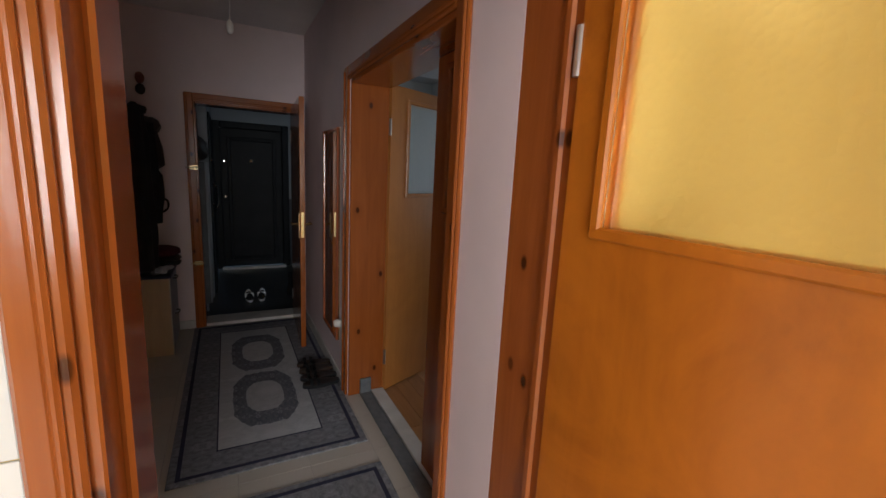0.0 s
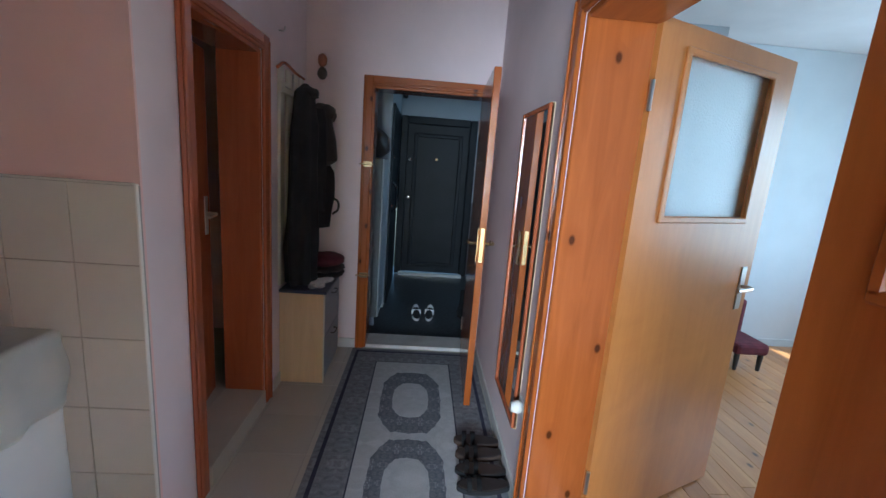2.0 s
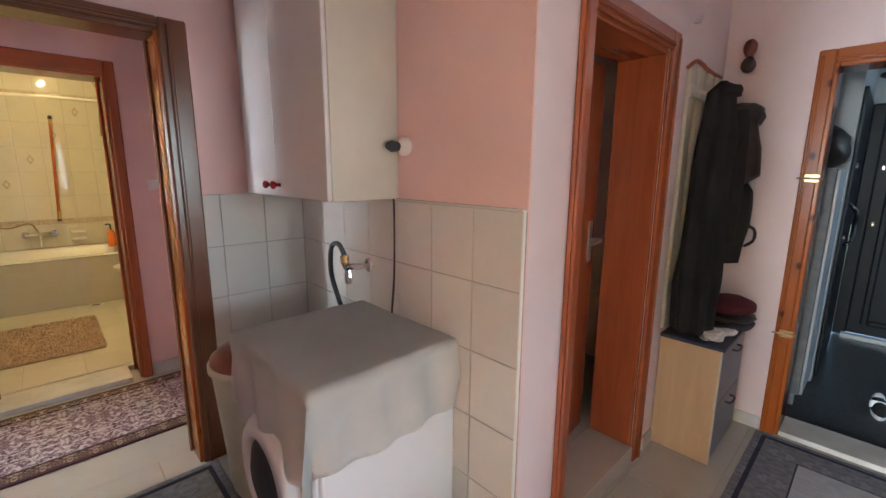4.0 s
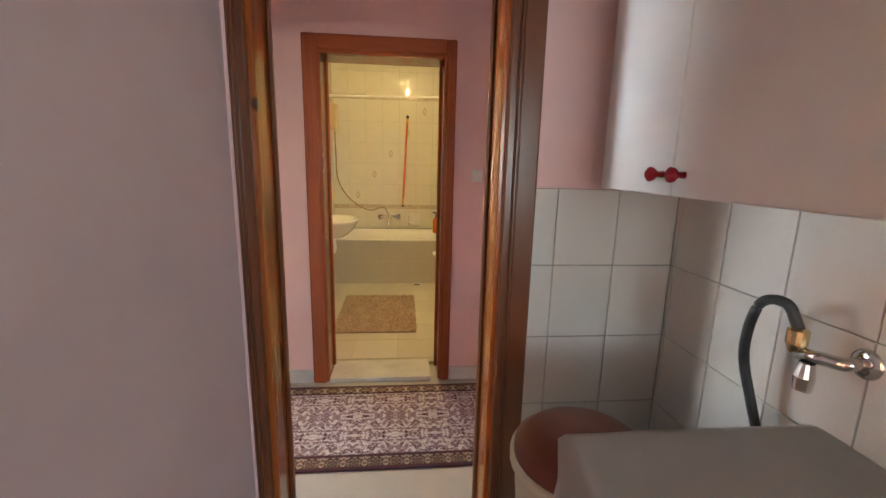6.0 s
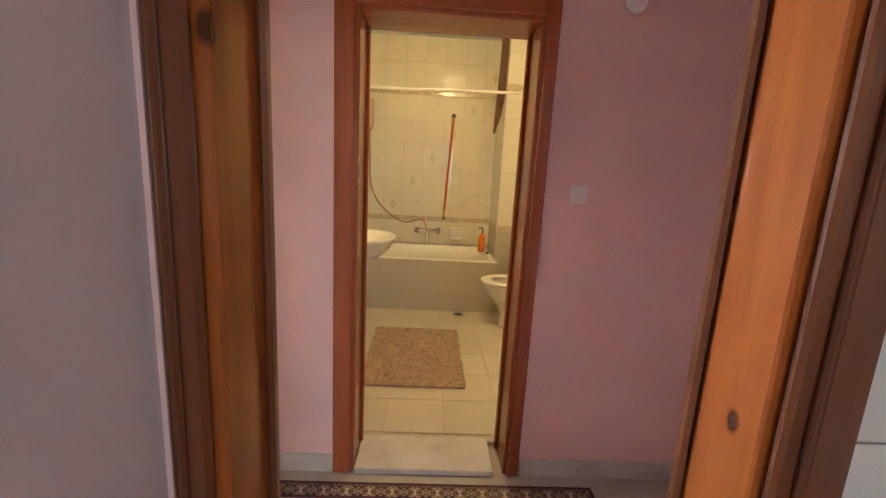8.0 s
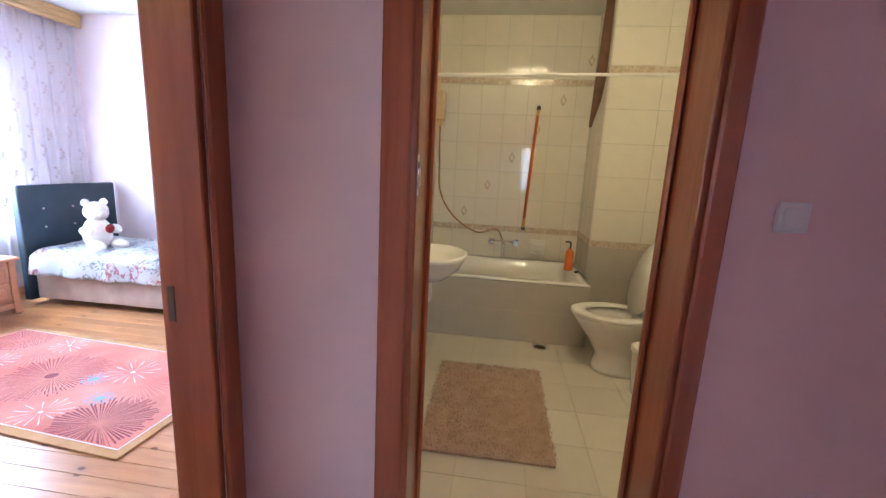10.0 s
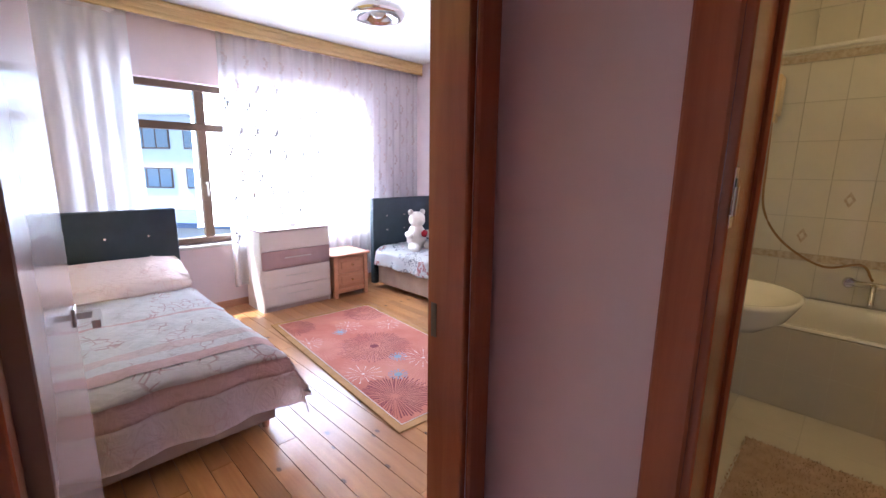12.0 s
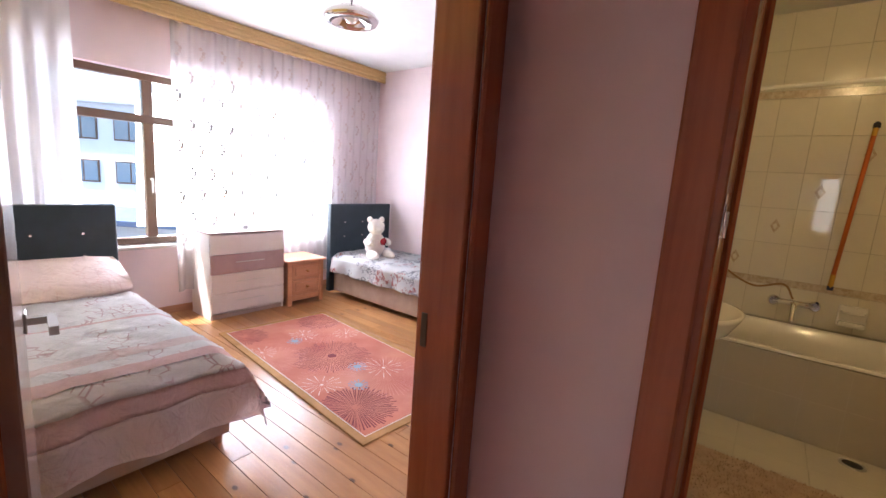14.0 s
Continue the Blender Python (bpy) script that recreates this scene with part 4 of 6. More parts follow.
part("door_glass", lathe([(0.001, 0.06), (0.08, 0.055), (0.13, 0.035), (0.15, 0.0)], 32), M_BLACK, dr, "dark bulging glass", smooth=True)
part("handle", box(0.18, -0.04, -0.02, 0.205, 0.04, 0.06, bev=0.006), M_PLASTIC, dr)
for x in (0.06, 0.54):
    for y in (0.07, 0.52):
        part("foot", lathe([(0.02, 0), (0.022, 0.022)], 12), M_BLACK, wm, m=pose(x, y, 0))


def drape_top(u, v):
    w, d, zt = 0.66, 0.60, 0.862
    x, y = -0.03 + u * (w + 0.17), -0.20 + v * 0.78
    ox = max(0.0, -0.012 - x, x - 0.612)
    oy = max(0.0, -0.012 - y)
    sx, sy = min(max(x, -0.012), 0.612), max(y, -0.012)
    corner = min(ox, oy)
    drop = max(ox, oy) * 1.35 + corner * 0.9
    wave = 0.014 * math.sin(x * 31 + y * 9) * min(1, drop * 9) + 0.010 * math.sin(y * 40) * min(1, ox * 10)
    out = 0.008 + 0.045 * drop
    px = sx + (out + wave if x > 0.612 else -out - wave if x < -0.012 else 0) + (corner * 0.25 if x > 0.612 else -corner * 0.25 if x < 0 else 0)
    py = sy - (out + wave if oy > 0 else 0) - corner * 0.2
    return (px, py, zt - drop + 0.002 * noise.noise(Vector((x * 9, y * 9, 0))) - (0.05 * math.sin(x * 7 + 1.0) ** 2 if oy > 0.15 else 0))


tagged(part("tablecloth", sheet(drape_top, 60, 52, 0.003), M_TCLOTH, None, smooth=True, m=pose(-1.37, 2.12, 0)), "beige cloth with lace edge draped over a washing machine", "tablecloth")

wc = thing("wall_cabinet", pose(-1.885, 2.38, 1.345), "white wall cabinet with two doors and red knobs", "cabinet")
part("body", box(0, 0.018, 0, 0.785, 0.308, 0.95, bev=0.002), M_CREAMLAM, wc, "cream cabinet body")
for x0, x1, kx in ((0.0015, 0.344, 0.308), (0.346, 0.784, 0.385)):
    d = part("door", box(x0, 0, 0, x1, 0.017, 0.95, bev=0.003), M_WHITELAM, wc, "glossy white door")
    part("knob", lathe([(0.008, 0), (0.007, 0.015), (0.016, 0.026), (0.017, 0.034), (0.010, 0.04)], 20), M_RED, d, "red lacquer knob", smooth=True, m=pose(kx, 0.0, 0.048, 90, 0, 0))

tp = thing("wall_tap", pose(-1.36, 2.69, 1.03), "chrome washing machine tap with hose", "tap")
part("rosette", lathe([(0.032, 0), (0.03, 0.008), (0.018, 0.012)], 20), M_CHROME, tp, smooth=True, m=pose(0.05, -0.008, 0.01, 90, 0, 0))
part("body", tube([(0.05, 0, 0.01), (0.05, -0.06, 0.01), (-0.03, -0.085, 0.0)], 0.014, 12), M_CHROME, tp, smooth=True)
part("spout_nut", lathe([(0.017, -0.06), (0.019, -0.03), (0.014, 0.0)], 14), M_CHROME, tp, m=pose(0.0, -0.085, -0.01))
part("valve", lathe([(0.012, 0), (0.02, 0.02), (0.02, 0.05), (0.012, 0.055)], 14), M_BRASS, tp, m=pose(-0.03, -0.085, 0.0))
part("hose", tube(spline([(-0.03, -0.085, 0.05), (-0.055, -0.10, 0.10), (-0.12, -0.10, 0.075), (-0.15, -0.09, -0.05), (-0.13, -0.07, -0.17), (-0.09, -0.05, -0.30)], 8), 0.0115, 10), M_RUBBER, tp, "grey rubber hose", smooth=True)
cb = thing("power_cable", pose(-1.05, 2.69, 1.545), "grey power cable hanging from a wall socket", "cable")
part("socket", lathe([(0.035, 0), (0.036, 0.015), (0.02, 0.03)], 20), M_PLASTIC, cb, smooth=True, m=pose(0, 0, 0, 90, 0, 0))
part("plug", lathe([(0.018, 0), (0.022, 0.03), (0.012, 0.05)], 16), M_RUBBER, cb, m=pose(-0.015, -0.03, 0, 90, 0, 0))
part("cord", tube(spline([(-0.025, -0.07, 0), (-0.06, -0.03, -0.03), (-0.065, -0.014, -0.25), (-0.07, -0.014, -0.5), (-0.085, -0.02, -0.69)], 6), 0.005, 6), M_RUBBER, cb)

bn = thing("waste_bin", pose(-1.61, 2.27, 0), "tall cream plastic bin with brown swing lid", "bin")
part("bucket", lathe([(0.13, 0.0), (0.14, 0.02), (0.185, 0.60), (0.198, 0.605), (0.198, 0.63), (0.18, 0.635)], 36), M_CREAMPLASTIC, bn, smooth=True)
part("lid", lathe([(0.19, 0.62), (0.186, 0.655), (0.15, 0.685), (0.08, 0.70), (0.001, 0.703)], 36), M_BROWNPLASTIC, bn, "brown domed lid", smooth=True)
wb = thing("water_bottle", pose(-0.60, 2.52, 0), "large clear plastic water bottle with green handle", "bottle")
M_PET = glass_mat("clear_pet_plastic", (0.86, 0.93, 0.9), 0.12, 40, 0.5)
part("body", lathe([(0.10, 0.0), (0.11, 0.012), (0.105, 0.06), (0.11, 0.08), (0.103, 0.12), (0.11, 0.15), (0.10, 0.20), (0.05, 0.255), (0.028, 0.27), (0.028, 0.295)], 28), M_PET, wb, smooth=True)
M_GREEN = material("green_plastic", (0.22, 0.42, 0.16), 0.4)
part("cap", lathe([(0.031, 0.288), (0.031, 0.312), (0.026, 0.316)], 18), M_GREEN, wb, "green cap")
part("handle", tube(spline([(-0.055, 0, 0.262), (-0.06, 0, 0.34), (0.0, 0, 0.365), (0.06, 0, 0.34), (0.055, 0, 0.262)], 6), 0.006), M_GREEN, wb, "green handle")

# ---- inner hall ----
cp = thing("carpet", pose(-3.13, 0.90, 0), "rose floral woven carpet with cream border", "carpet")
part("base", box(0, 0, 0.001, 0.76, 1.51, 0.010, bev=0.003), M_CARPETLINE, cp)
part("border", boxes((0.02, 0.02, 0.009, 0.085, 1.49, 0.012), (0.675, 0.02, 0.009, 0.74, 1.49, 0.012), (0.085, 0.02, 0.009, 0.675, 0.085, 0.012), (0.085, 1.425, 0.009, 0.675, 1.49, 0.012)), M_CARPETEDGE, cp, "cream floral border")
part("field", box(0.105, 0.105, 0.009, 0.655, 1.405, 0.0125), M_CARPET, cp, "rose floral field")
jc = thing("junction_cover", pose(-3.21, 2.37, 2.10), "round white junction box cover on a wall", "cover")
part("disc", lathe([(0.045, 0), (0.045, 0.006), (0.04, 0.010)], 28), M_PLASTIC, jc, smooth=True, m=pose(0, 0, 0, 0, 90, 0))

# ---- landing ----
ld = thing("landing_door", pose(0.06, 6.88, 0), "dark steel flat door with carved diamond panel", "door")
part("frame", boxes((0, -0.05, 0, 0.09, 0.0, 2.03), (0.87, -0.05, 0, 0.96, 0.0, 2.03), (0.09, -0.05, 1.94, 0.87, 0.0, 2.03), bev=0.01), M_DARKDOOR, ld)
part("leaf", box(0.09, -0.03, 0.03, 0.87, -0.002, 1.94, bev=0.006), M_DARKDOOR, ld)
for c in ((0.17, 0.22, 0.12, 1.83), (0.74, 0.79, 0.12, 1.83)):
    part("moulding", box(c[0], -0.052, c[2], c[1], -0.028, c[3], bev=0.012), M_DARKDOOR, ld)
for z in (0.12, 1.78):
    part("moulding", box(0.22, -0.052, z, 0.74, -0.028, z + 0.05, bev=0.012), M_DARKDOOR, ld)
for z in (1.55, 1.28):
    part("diamond", outline([(0.48, 0.09), (0.41, 0.0), (0.48, -0.09), (0.55, 0.0)], -0.006, 0.006), M_DARKDOOR, ld, m=Matrix.Translation((-0.06, -0.034, z)) @ pose(0, 0, 0, 90, 0, 0))
for x, z in ((0.13, 1.50), (0.47, 1.52), (0.13, 1.02)):
    part("lock_rosette", lathe([(0.022, 0), (0.02, 0.012), (0.006, 0.014)], 16), M_CHROME, ld, m=pose(x, -0.03, z, 90, 0, 0))
structure("threshold_landing", box(0.12, 6.76, -0.006, 0.96, 6.83, 0.03, bev=0.003), M_MARBLE, "white marble landing threshold", "threshold")
nd = thing("neighbour_door", pose(0.052, 5.52, 0), "dark steel door in the landing side wall", "door")
part("leaf", box(0, 0, 0.02, 0.02, 0.95, 2.0, bev=0.005), M_DARKDOOR, nd)
for z in (1.50, 1.02):
    part("lock_rosette", lathe([(0.022, 0), (0.02, 0.012), (0.006, 0.014)], 16), M_CHROME, nd, m=pose(0.02, 0.10, z, 0, 90, 0))
part("pull_handle", tube(spline([(0.02, 0.14, 1.25), (0.06, 0.13, 1.2), (0.065, 0.16, 1.1), (0.06, 0.13, 1.0), (0.02, 0.14, 0.95)], 6), 0.012), M_CHROME, nd, "ornate chrome pull handle")
lc = thing("tall_cabinet", pose(-0.26, 4.95, 0), "tall pale grey shoe cabinet on a landing", "cabinet")
part("body", box(0, 0, 0.08, 0.29, 0.42, 1.48, bev=0.003), M_GREYSTRIP, lc)
part("door", box(0.291, 0.004, 0.085, 0.306, 0.416, 1.475, bev=0.003), M_GREYWALL, lc, "pale grey door")
for y in (0.03, 0.39):
    part("foot", box(0.22, y - 0.02, 0, 0.27, y + 0.02, 0.08, bev=0.003), M_GREYCAB, lc)
tagged(part("brown_bag", blob(0.13, 0.16, 0.14, 0.15, 3, 5.0, z0=-0.11), M_COAT2, None, smooth=True, m=pose(-0.07, 5.15, 1.60)), "brown cloth bag on a tall cabinet", "bag")


def sneaker(m):
    s = thing("sneaker", m, "black and white sneaker on the landing floor", "shoe", "sneakers on the landing")
    pts = [(0.034 * math.sin(t) * (1 - 0.15 * math.cos(t)), 0.12 * math.cos(t)) for t in [2 * math.pi * i / 28 for i in range(28)]]
    part("sole", outline(pts, 0, 0.025), M_PAPER, s, "white sole")
    part("upper", blob(0.040, 0.13, 0.05, 0.08, 3, 1.0, z0=-0.01), M_COAT, s, smooth=True, m=pose(0, 0, 0.035))
    part("heel", blob(0.034, 0.045, 0.055, 0.05, 3, 2.0, z0=-0.01), M_PAPER, s, "white heel", smooth=True, m=pose(0, 0.085, 0.042))
    for i in range(3):
        part("stripe", box(-0.044, -0.01 - i * 0.028, 0.02, 0.044, 0.004 - i * 0.028, 0.066, bev=0.004), M_PAPER, s, "white stripe", m=pose(0, 0, 0, -25, 0, 0))
    return s


sneaker(pose(0.39, 5.26, -0.006, 0, 0, 4))
sneaker(pose(0.52, 5.27, -0.006, 0, 0, -6))
for x, y in ((0.86, 5.35), (1.0, 5.5)):
    tagged(part("boot", hanging([(0.05, 0.26, 0.0), (0.055, 0.12, 0.0), (0.09, 0.05, -0.03), (0.085, 0.0, -0.03)], 3, 0.05, x, squash=0.8), M_COAT, None, smooth=True, m=pose(x, y, -0.006, 0, 0, 20)), "black boot standing on a dark floor", "boot")
ul = thing("wall_lamp_bracket", pose(0.10, 6.86, 2.24), "small dark bracket on a landing wall", "bracket")
part("arm", tube([(0, 0, 0), (0.0, -0.10, 0.0)], 0.012), M_BLACK, ul)
part("head", blob(0.035, 0.05, 0.025, 0, 3, 0, 2), M_BLACK, ul, smooth=True, m=pose(0, -0.12, 0))

mb = thing("meter_box", pose(1.16, 6.90, 1.60), "dark grey meter box on a landing wall", "meter box")
part("case", box(0, -0.07, 0, 0.26, 0, 0.40, bev=0.006), M_GREYSTRIP, mb)
part("door", box(0.012, -0.082, 0.012, 0.248, -0.07, 0.388, bev=0.004), M_GREYCAB, mb, "grey-blue door")
M_TISSUE = cloth("pale_blue_tissue", (0.22, 0.42, 0.50), (0.34, 0.54, 0.60), 18, 0.8, 60, 0.5)
tagged(part("tissue_packet", blob(0.03, 0.05, 0.055, 0.3, 5, 4.0), M_TISSUE, None, smooth=True, m=pose(-0.40, 4.10, 0.685)), "pale blue tissue packet on a shoe cabinet", "packet")

# ---- living room ----
ch = thing("armchair", pose(3.0, 4.6, 0), "small maroon upholstered chair with dark legs", "chair")
part("seat", box(-0.02, -0.2, 0.14, 0.26, 0.2, 0.24, bev=0.03, seg=2), M_WINE, ch)
part("backrest", box(-0.02, 0.12, 0.2, 0.26, 0.2, 0.52, bev=0.03, seg=2), M_WINE, ch)
for x in (0.02, 0.22):
    for y in (-0.16, 0.16):
        part("leg", lathe([(0.015, 0.0), (0.022, 0.15)], 10), M_BLACK, ch, m=pose(x, y, 0))
structure("baseboard_living", box(1.14, 4.985, 0, 4.4, 4.9995, 0.07), M_PALE, "white baseboard of the living room", "baseboard")

# ---- bathroom ----
tub = thing("bathtub", pose(BX, BY0, 0.026), "white enamel bathtub behind a tiled apron", "bathtub")


def tub_shell():
    bm = bmesh.new()
    L, W = 1.42, 0.85
    levels = ((0.0, 0.512, 0.012), (0.0, 0.522, 0.0), (0.045, 0.525, 0.02), (0.065, 0.507, 0.09), (0.09, 0.36, 0.12), (0.13, 0.18, 0.14), (0.20, 0.14, 0.14))
    rings = []
    for inset, z, r in levels:
        ring = []
        r = max(r, 0.002)
        for cx, cy, a0 in ((W - inset - r, L - inset - r, 0), (inset + r, L - inset - r, 90), (inset + r, inset + r, 180), (W - inset - r, inset + r, 270)):
            for k in range(6):
                a = radians(a0 + k * 18)
                ring.append(bm.verts.new((cx + r * math.cos(a), cy + r * math.sin(a), z)))
        rings.append(ring)
    for a, b in zip(rings, rings[1:]):
        for i in range(len(a)):
            bm.faces.new((a[i], a[(i + 1) % len(a)], b[(i + 1) % len(a)], b[i]))
    bm.faces.new(rings[-1])
    return bm


part("basin", tub_shell(), M_CERAMIC, tub, smooth=True, m=pose(0.015, 0.0, 0))
part("apron", box(0.83, 0.0, 0, 0.865, 1.425, 0.505, bev=0.003), M_BTILE_LOW, tub, "greige tiled front")
for i in range(1, 7):
    part("apron_joint", box(0.864, i * 0.2 - 0.001, 0, 0.8665, i * 0.2 + 0.001, 0.505), M_BGROUT, tub)
part("apron_joint", box(0.864, 0, 0.26, 0.8665, 1.425, 0.263), M_BGROUT, tub)
part("overflow", lathe([(0.02, 0), (0.018, 0.006)], 16), M_CHROME, tub, m=pose(0.45, 1.36, 0.44, 90, 0, 0))

bs = thing("washbasin", pose(-4.76, BY0, 0.03) @ Matrix.Diagonal((1.1, 1.11, 1, 1)), "white ceramic wall washbasin", "washbasin")
bowl = lathe([(0.02, 0.66), (0.10, 0.67), (0.19, 0.74), (0.235, 0.82), (0.245, 0.845), (0.225, 0.848), (0.18, 0.80), (0.10, 0.74), (0.001, 0.73)], 40)
for v in bowl.verts:
    v.co.y = v.co.y * 0.86 + 0.215
    v.co.x *= 1.12
part("bowl", bowl, M_CERAMIC, bs, smooth=True)
part("back_ledge", box(-0.25, 0.0, 0.74, 0.25, 0.10, 0.852, bev=0.02, seg=3), M_CERAMIC, bs, smooth=True)
tpb = part("tap", tube(spline([(0, 0.05, 0.852), (0, 0.055, 0.93), (0, 0.10, 0.955), (0, 0.16, 0.93)], 6), 0.012, 10), M_CHROME, bs, "chrome tap", smooth=True)
part("tap_lever", tube([(0, 0.055, 0.94), (0.05, 0.05, 0.975)], 0.008), M_CHROME, tpb)
part("drain_pipe", tube(spline([(0, 0.2, 0.67), (0, 0.2, 0.52), (0, 0.1, 0.46), (0, 0.0, 0.46)], 5), 0.02, 10), M_PLASTIC, bs, smooth=True)

ht = thing("shower_heater", pose(-6.14, BY0 + 0.002, 1.84), "cream instant shower heater with hose", "water heater")
part("box", box(-0.09, 0, 0, 0.09, 0.085, 0.27, bev=0.015, seg=3), M_HEATER, ht, smooth=False)
part("base", box(-0.06, 0.01, -0.045, 0.06, 0.075, 0.0, bev=0.008), M_HEATER, ht)
part("hose", tube(spline([(0.0, 0.05, -0.04), (0.01, 0.06, -0.35), (0.06, 0.09, -0.65), (0.0, 0.22, -0.88), (-0.06, 0.45, -1.03), (-0.13, 0.64, -1.0), (-0.14, 0.71, -1.1)], 8), 0.008, 8), M_HOSE, ht, "brown shower hose", smooth=True)
part("supply_pipe", tube(spline([(-0.03, 0.03, 0.27), (-0.02, 0.03, 0.42), (0.05, 0.03, 0.50), (0.06, 0.03, 0.2), (0.04, 0.03, -0.9)], 6), 0.006, 6), M_HEATER, ht)
bt = thing("bath_mixer", pose(BX + 0.012, 1.60, 0.715) @ Matrix.Diagonal((1.2, 1.2, 1.35, 1)), "chrome two-handle bath mixer tap", "tap")
part("body", tube([(0.05, -0.10, 0), (0.05, 0.10, 0)], 0.016, 12), M_CHROME, bt, smooth=True)
part("spout", tube(spline([(0.05, 0, 0), (0.09, 0, -0.01), (0.13, 0, -0.07), (0.13, 0, -0.09)], 5), 0.013, 10), M_CHROME, bt, smooth=True)
for y in (-0.10, 0.10):
    part("cross_handle", lathe([(0.028, 0), (0.03, 0.02), (0.022, 0.035)], 10), M_CHROME, bt, m=pose(0.03, y, 0.0, 0, 90, 0))
    part("wall_union", tube([(0, y * 0.75, 0), (0.05, y * 0.75, 0)], 0.018, 12), M_CHROME, bt)
sd = thing("soap_dish", pose(BX + 0.010, 1.93, 0.60), "white ceramic soap dish in a tiled wall", "soap dish")
part("back", box(0, -0.08, 0, 0.015, 0.08, 0.16, bev=0.01), M_CERAMIC, sd)
part("tray", box(0.005, -0.07, 0.01, 0.07, 0.07, 0.045, bev=0.012, seg=2), M_CERAMIC, sd)
part("rail", tube(spline([(0.01, -0.06, 0.11), (0.05, -0.05, 0.11), (0.05, 0.05, 0.11), (0.01, 0.06, 0.11)], 4), 0.008), M_CERAMIC, sd)
sp = thing("soap_bottle", pose(-5.97, 2.20, 0.549), "orange liquid soap bottle with black pump", "bottle")
part("body", lathe([(0.034, 0), (0.038, 0.01), (0.038, 0.16), (0.02, 0.19), (0.014, 0.20)], 20), M_ORANGE, sp, smooth=True)
part("pump", tube(spline([(0, 0, 0.20), (0, 0, 0.255), (0.0, -0.045, 0.26)], 5), 0.008), M_BLACK, sp, "black pump")
tagged(part("drain_plug", lathe([(0.02, 0), (0.022, 0.012), (0.01, 0.018)], 16), M_BLACK, None, m=pose(-5.88, 2.26, 0.549)), "small black plug on a tub rim", "plug")

tb = thing("orange_tube", pose(BX + 0.014, 1.785, 0.87) @ Matrix.Diagonal((1, 0.7, 1.04, 1)), "long orange plastic tube hanging on a tiled wall", "tube")
part("tube", tube([(0.02, 0.0, 0.09), (0.02, 0.065, 1.02)], 0.020, 12), M_TAPE, tb, smooth=True)
part("lower_cap", tube([(0.02, -0.006, 0.0), (0.02, 0.0, 0.09)], 0.022, 12), M_YELLOWP, tb, "amber end")
part("upper_cap", tube([(0.02, 0.065, 1.02), (0.02, 0.07, 1.07)], 0.021, 12), M_YELLOWP, tb, "amber end")
part("tip", box(0.0, -0.03, -0.02, 0.04, 0.02, 0.01, bev=0.004), M_BLUECAB, tb)
part("hook", lathe([(0.028, 0), (0.026, 0.03), (0.01, 0.04)], 14), M_BLACK, tb, m=pose(0.02, 0.072, 1.07))
tagged(part("shower_rail", tube([(-5.42, BY0, 2.10), (-5.42, BY1, 2.14)], 0.012, 10), M_PLASTIC, None, smooth=True), "white shower curtain rail across a bathroom", "rail")
stp = thing("strike_plate", pose(-3.215, 1.307, 1.40), "chrome strike plate on a bathroom jamb", "strike plate")
part("plate", box(-0.012, 0.0005, -0.055, 0.012, 0.003, 0.055, bev=0.001), M_CHROME, stp)
# black inlay on the plate, painting in the shade of a recess
part("bolt_hole", box(-0.006, 0.003, 0.005, 0.006, 0.0042, 0.035), M_BLACK, stp)
part("lip", tube([(0.010, 0.003, -0.03), (0.016, 0.008, -0.03), (0.016, 0.008, 0.02)], 0.004), M_CHROME, stp)
tagged(part("shower_curtain", hanging([(0.035, 2.73, 0.03), (0.042, 2.45, 0.03), (0.038, 2.2, 0.02), (0.03, 1.95, 0.0), (0.010, 1.74, -0.03)], 4, 0.25, 0.6, seg=32, squash=0.5), M_CURTAINB, None, smooth=True, m=pose(-5.84, 2.26, 0.06)), "brown bunched curtain hanging in a corner", "curtain")

to = thing("toilet", pose(-5.11, 2.466, 0.026) @ Matrix.Diagonal((1.1, 1.15, 1.05, 1)), "white ceramic toilet with raised seat lid", "toilet")
pan = lathe([(0.14, 0.0), (0.135, 0.03), (0.11, 0.12), (0.12, 0.20), (0.17, 0.32), (0.195, 0.385), (0.195, 0.40), (0.15, 0.398), (0.125, 0.33), (0.06, 0.24), (0.001, 0.22)], 40)
for v in pan.verts:
    v.co.y = v.co.y * (1.28 if v.co.z > 0.15 else 1.15) - 0.06 * (v.co.z / 0.4)
part("pan", pan, M_CERAMIC, to, smooth=True)
ringb = lathe([(0.198, 0.402), (0.20, 0.415), (0.19, 0.42), (0.135, 0.42), (0.13, 0.404)], 40, cap=False)
for v in ringb.verts:
    v.co.y = v.co.y * 1.28 - 0.06
part("back_shelf", box(-0.17, 0.08, 0.27, 0.17, 0.375, 0.40, bev=0.03, seg=2), M_CERAMIC, to)
part("seat", ringb, M_PLASTIC, to, "white plastic seat", smooth=True)
lid = lathe([(0.001, 0.0), (0.16, 0.002), (0.20, 0.012), (0.205, 0.026), (0.001, 0.03)], 40)
for v in lid.verts:
    v.co.y *= 1.2
part("lid", lid, M_PLASTIC, to, "raised white lid", smooth=True, m=pose(0, 0.115, 0.655, 78, 0, 0))
part("cistern", box(-0.19, 0.19, 0.40, 0.19, 0.375, 0.78, bev=0.025, seg=3), M_CERAMIC, to)
part("flush_valve", tube(spline([(-0.30, 0.265, 0.48), (-0.30, 0.2, 0.48), (-0.28, 0.14, 0.46), (-0.30, 0.12, 0.52)], 5), 0.013, 8), M_METAL, to, smooth=True)
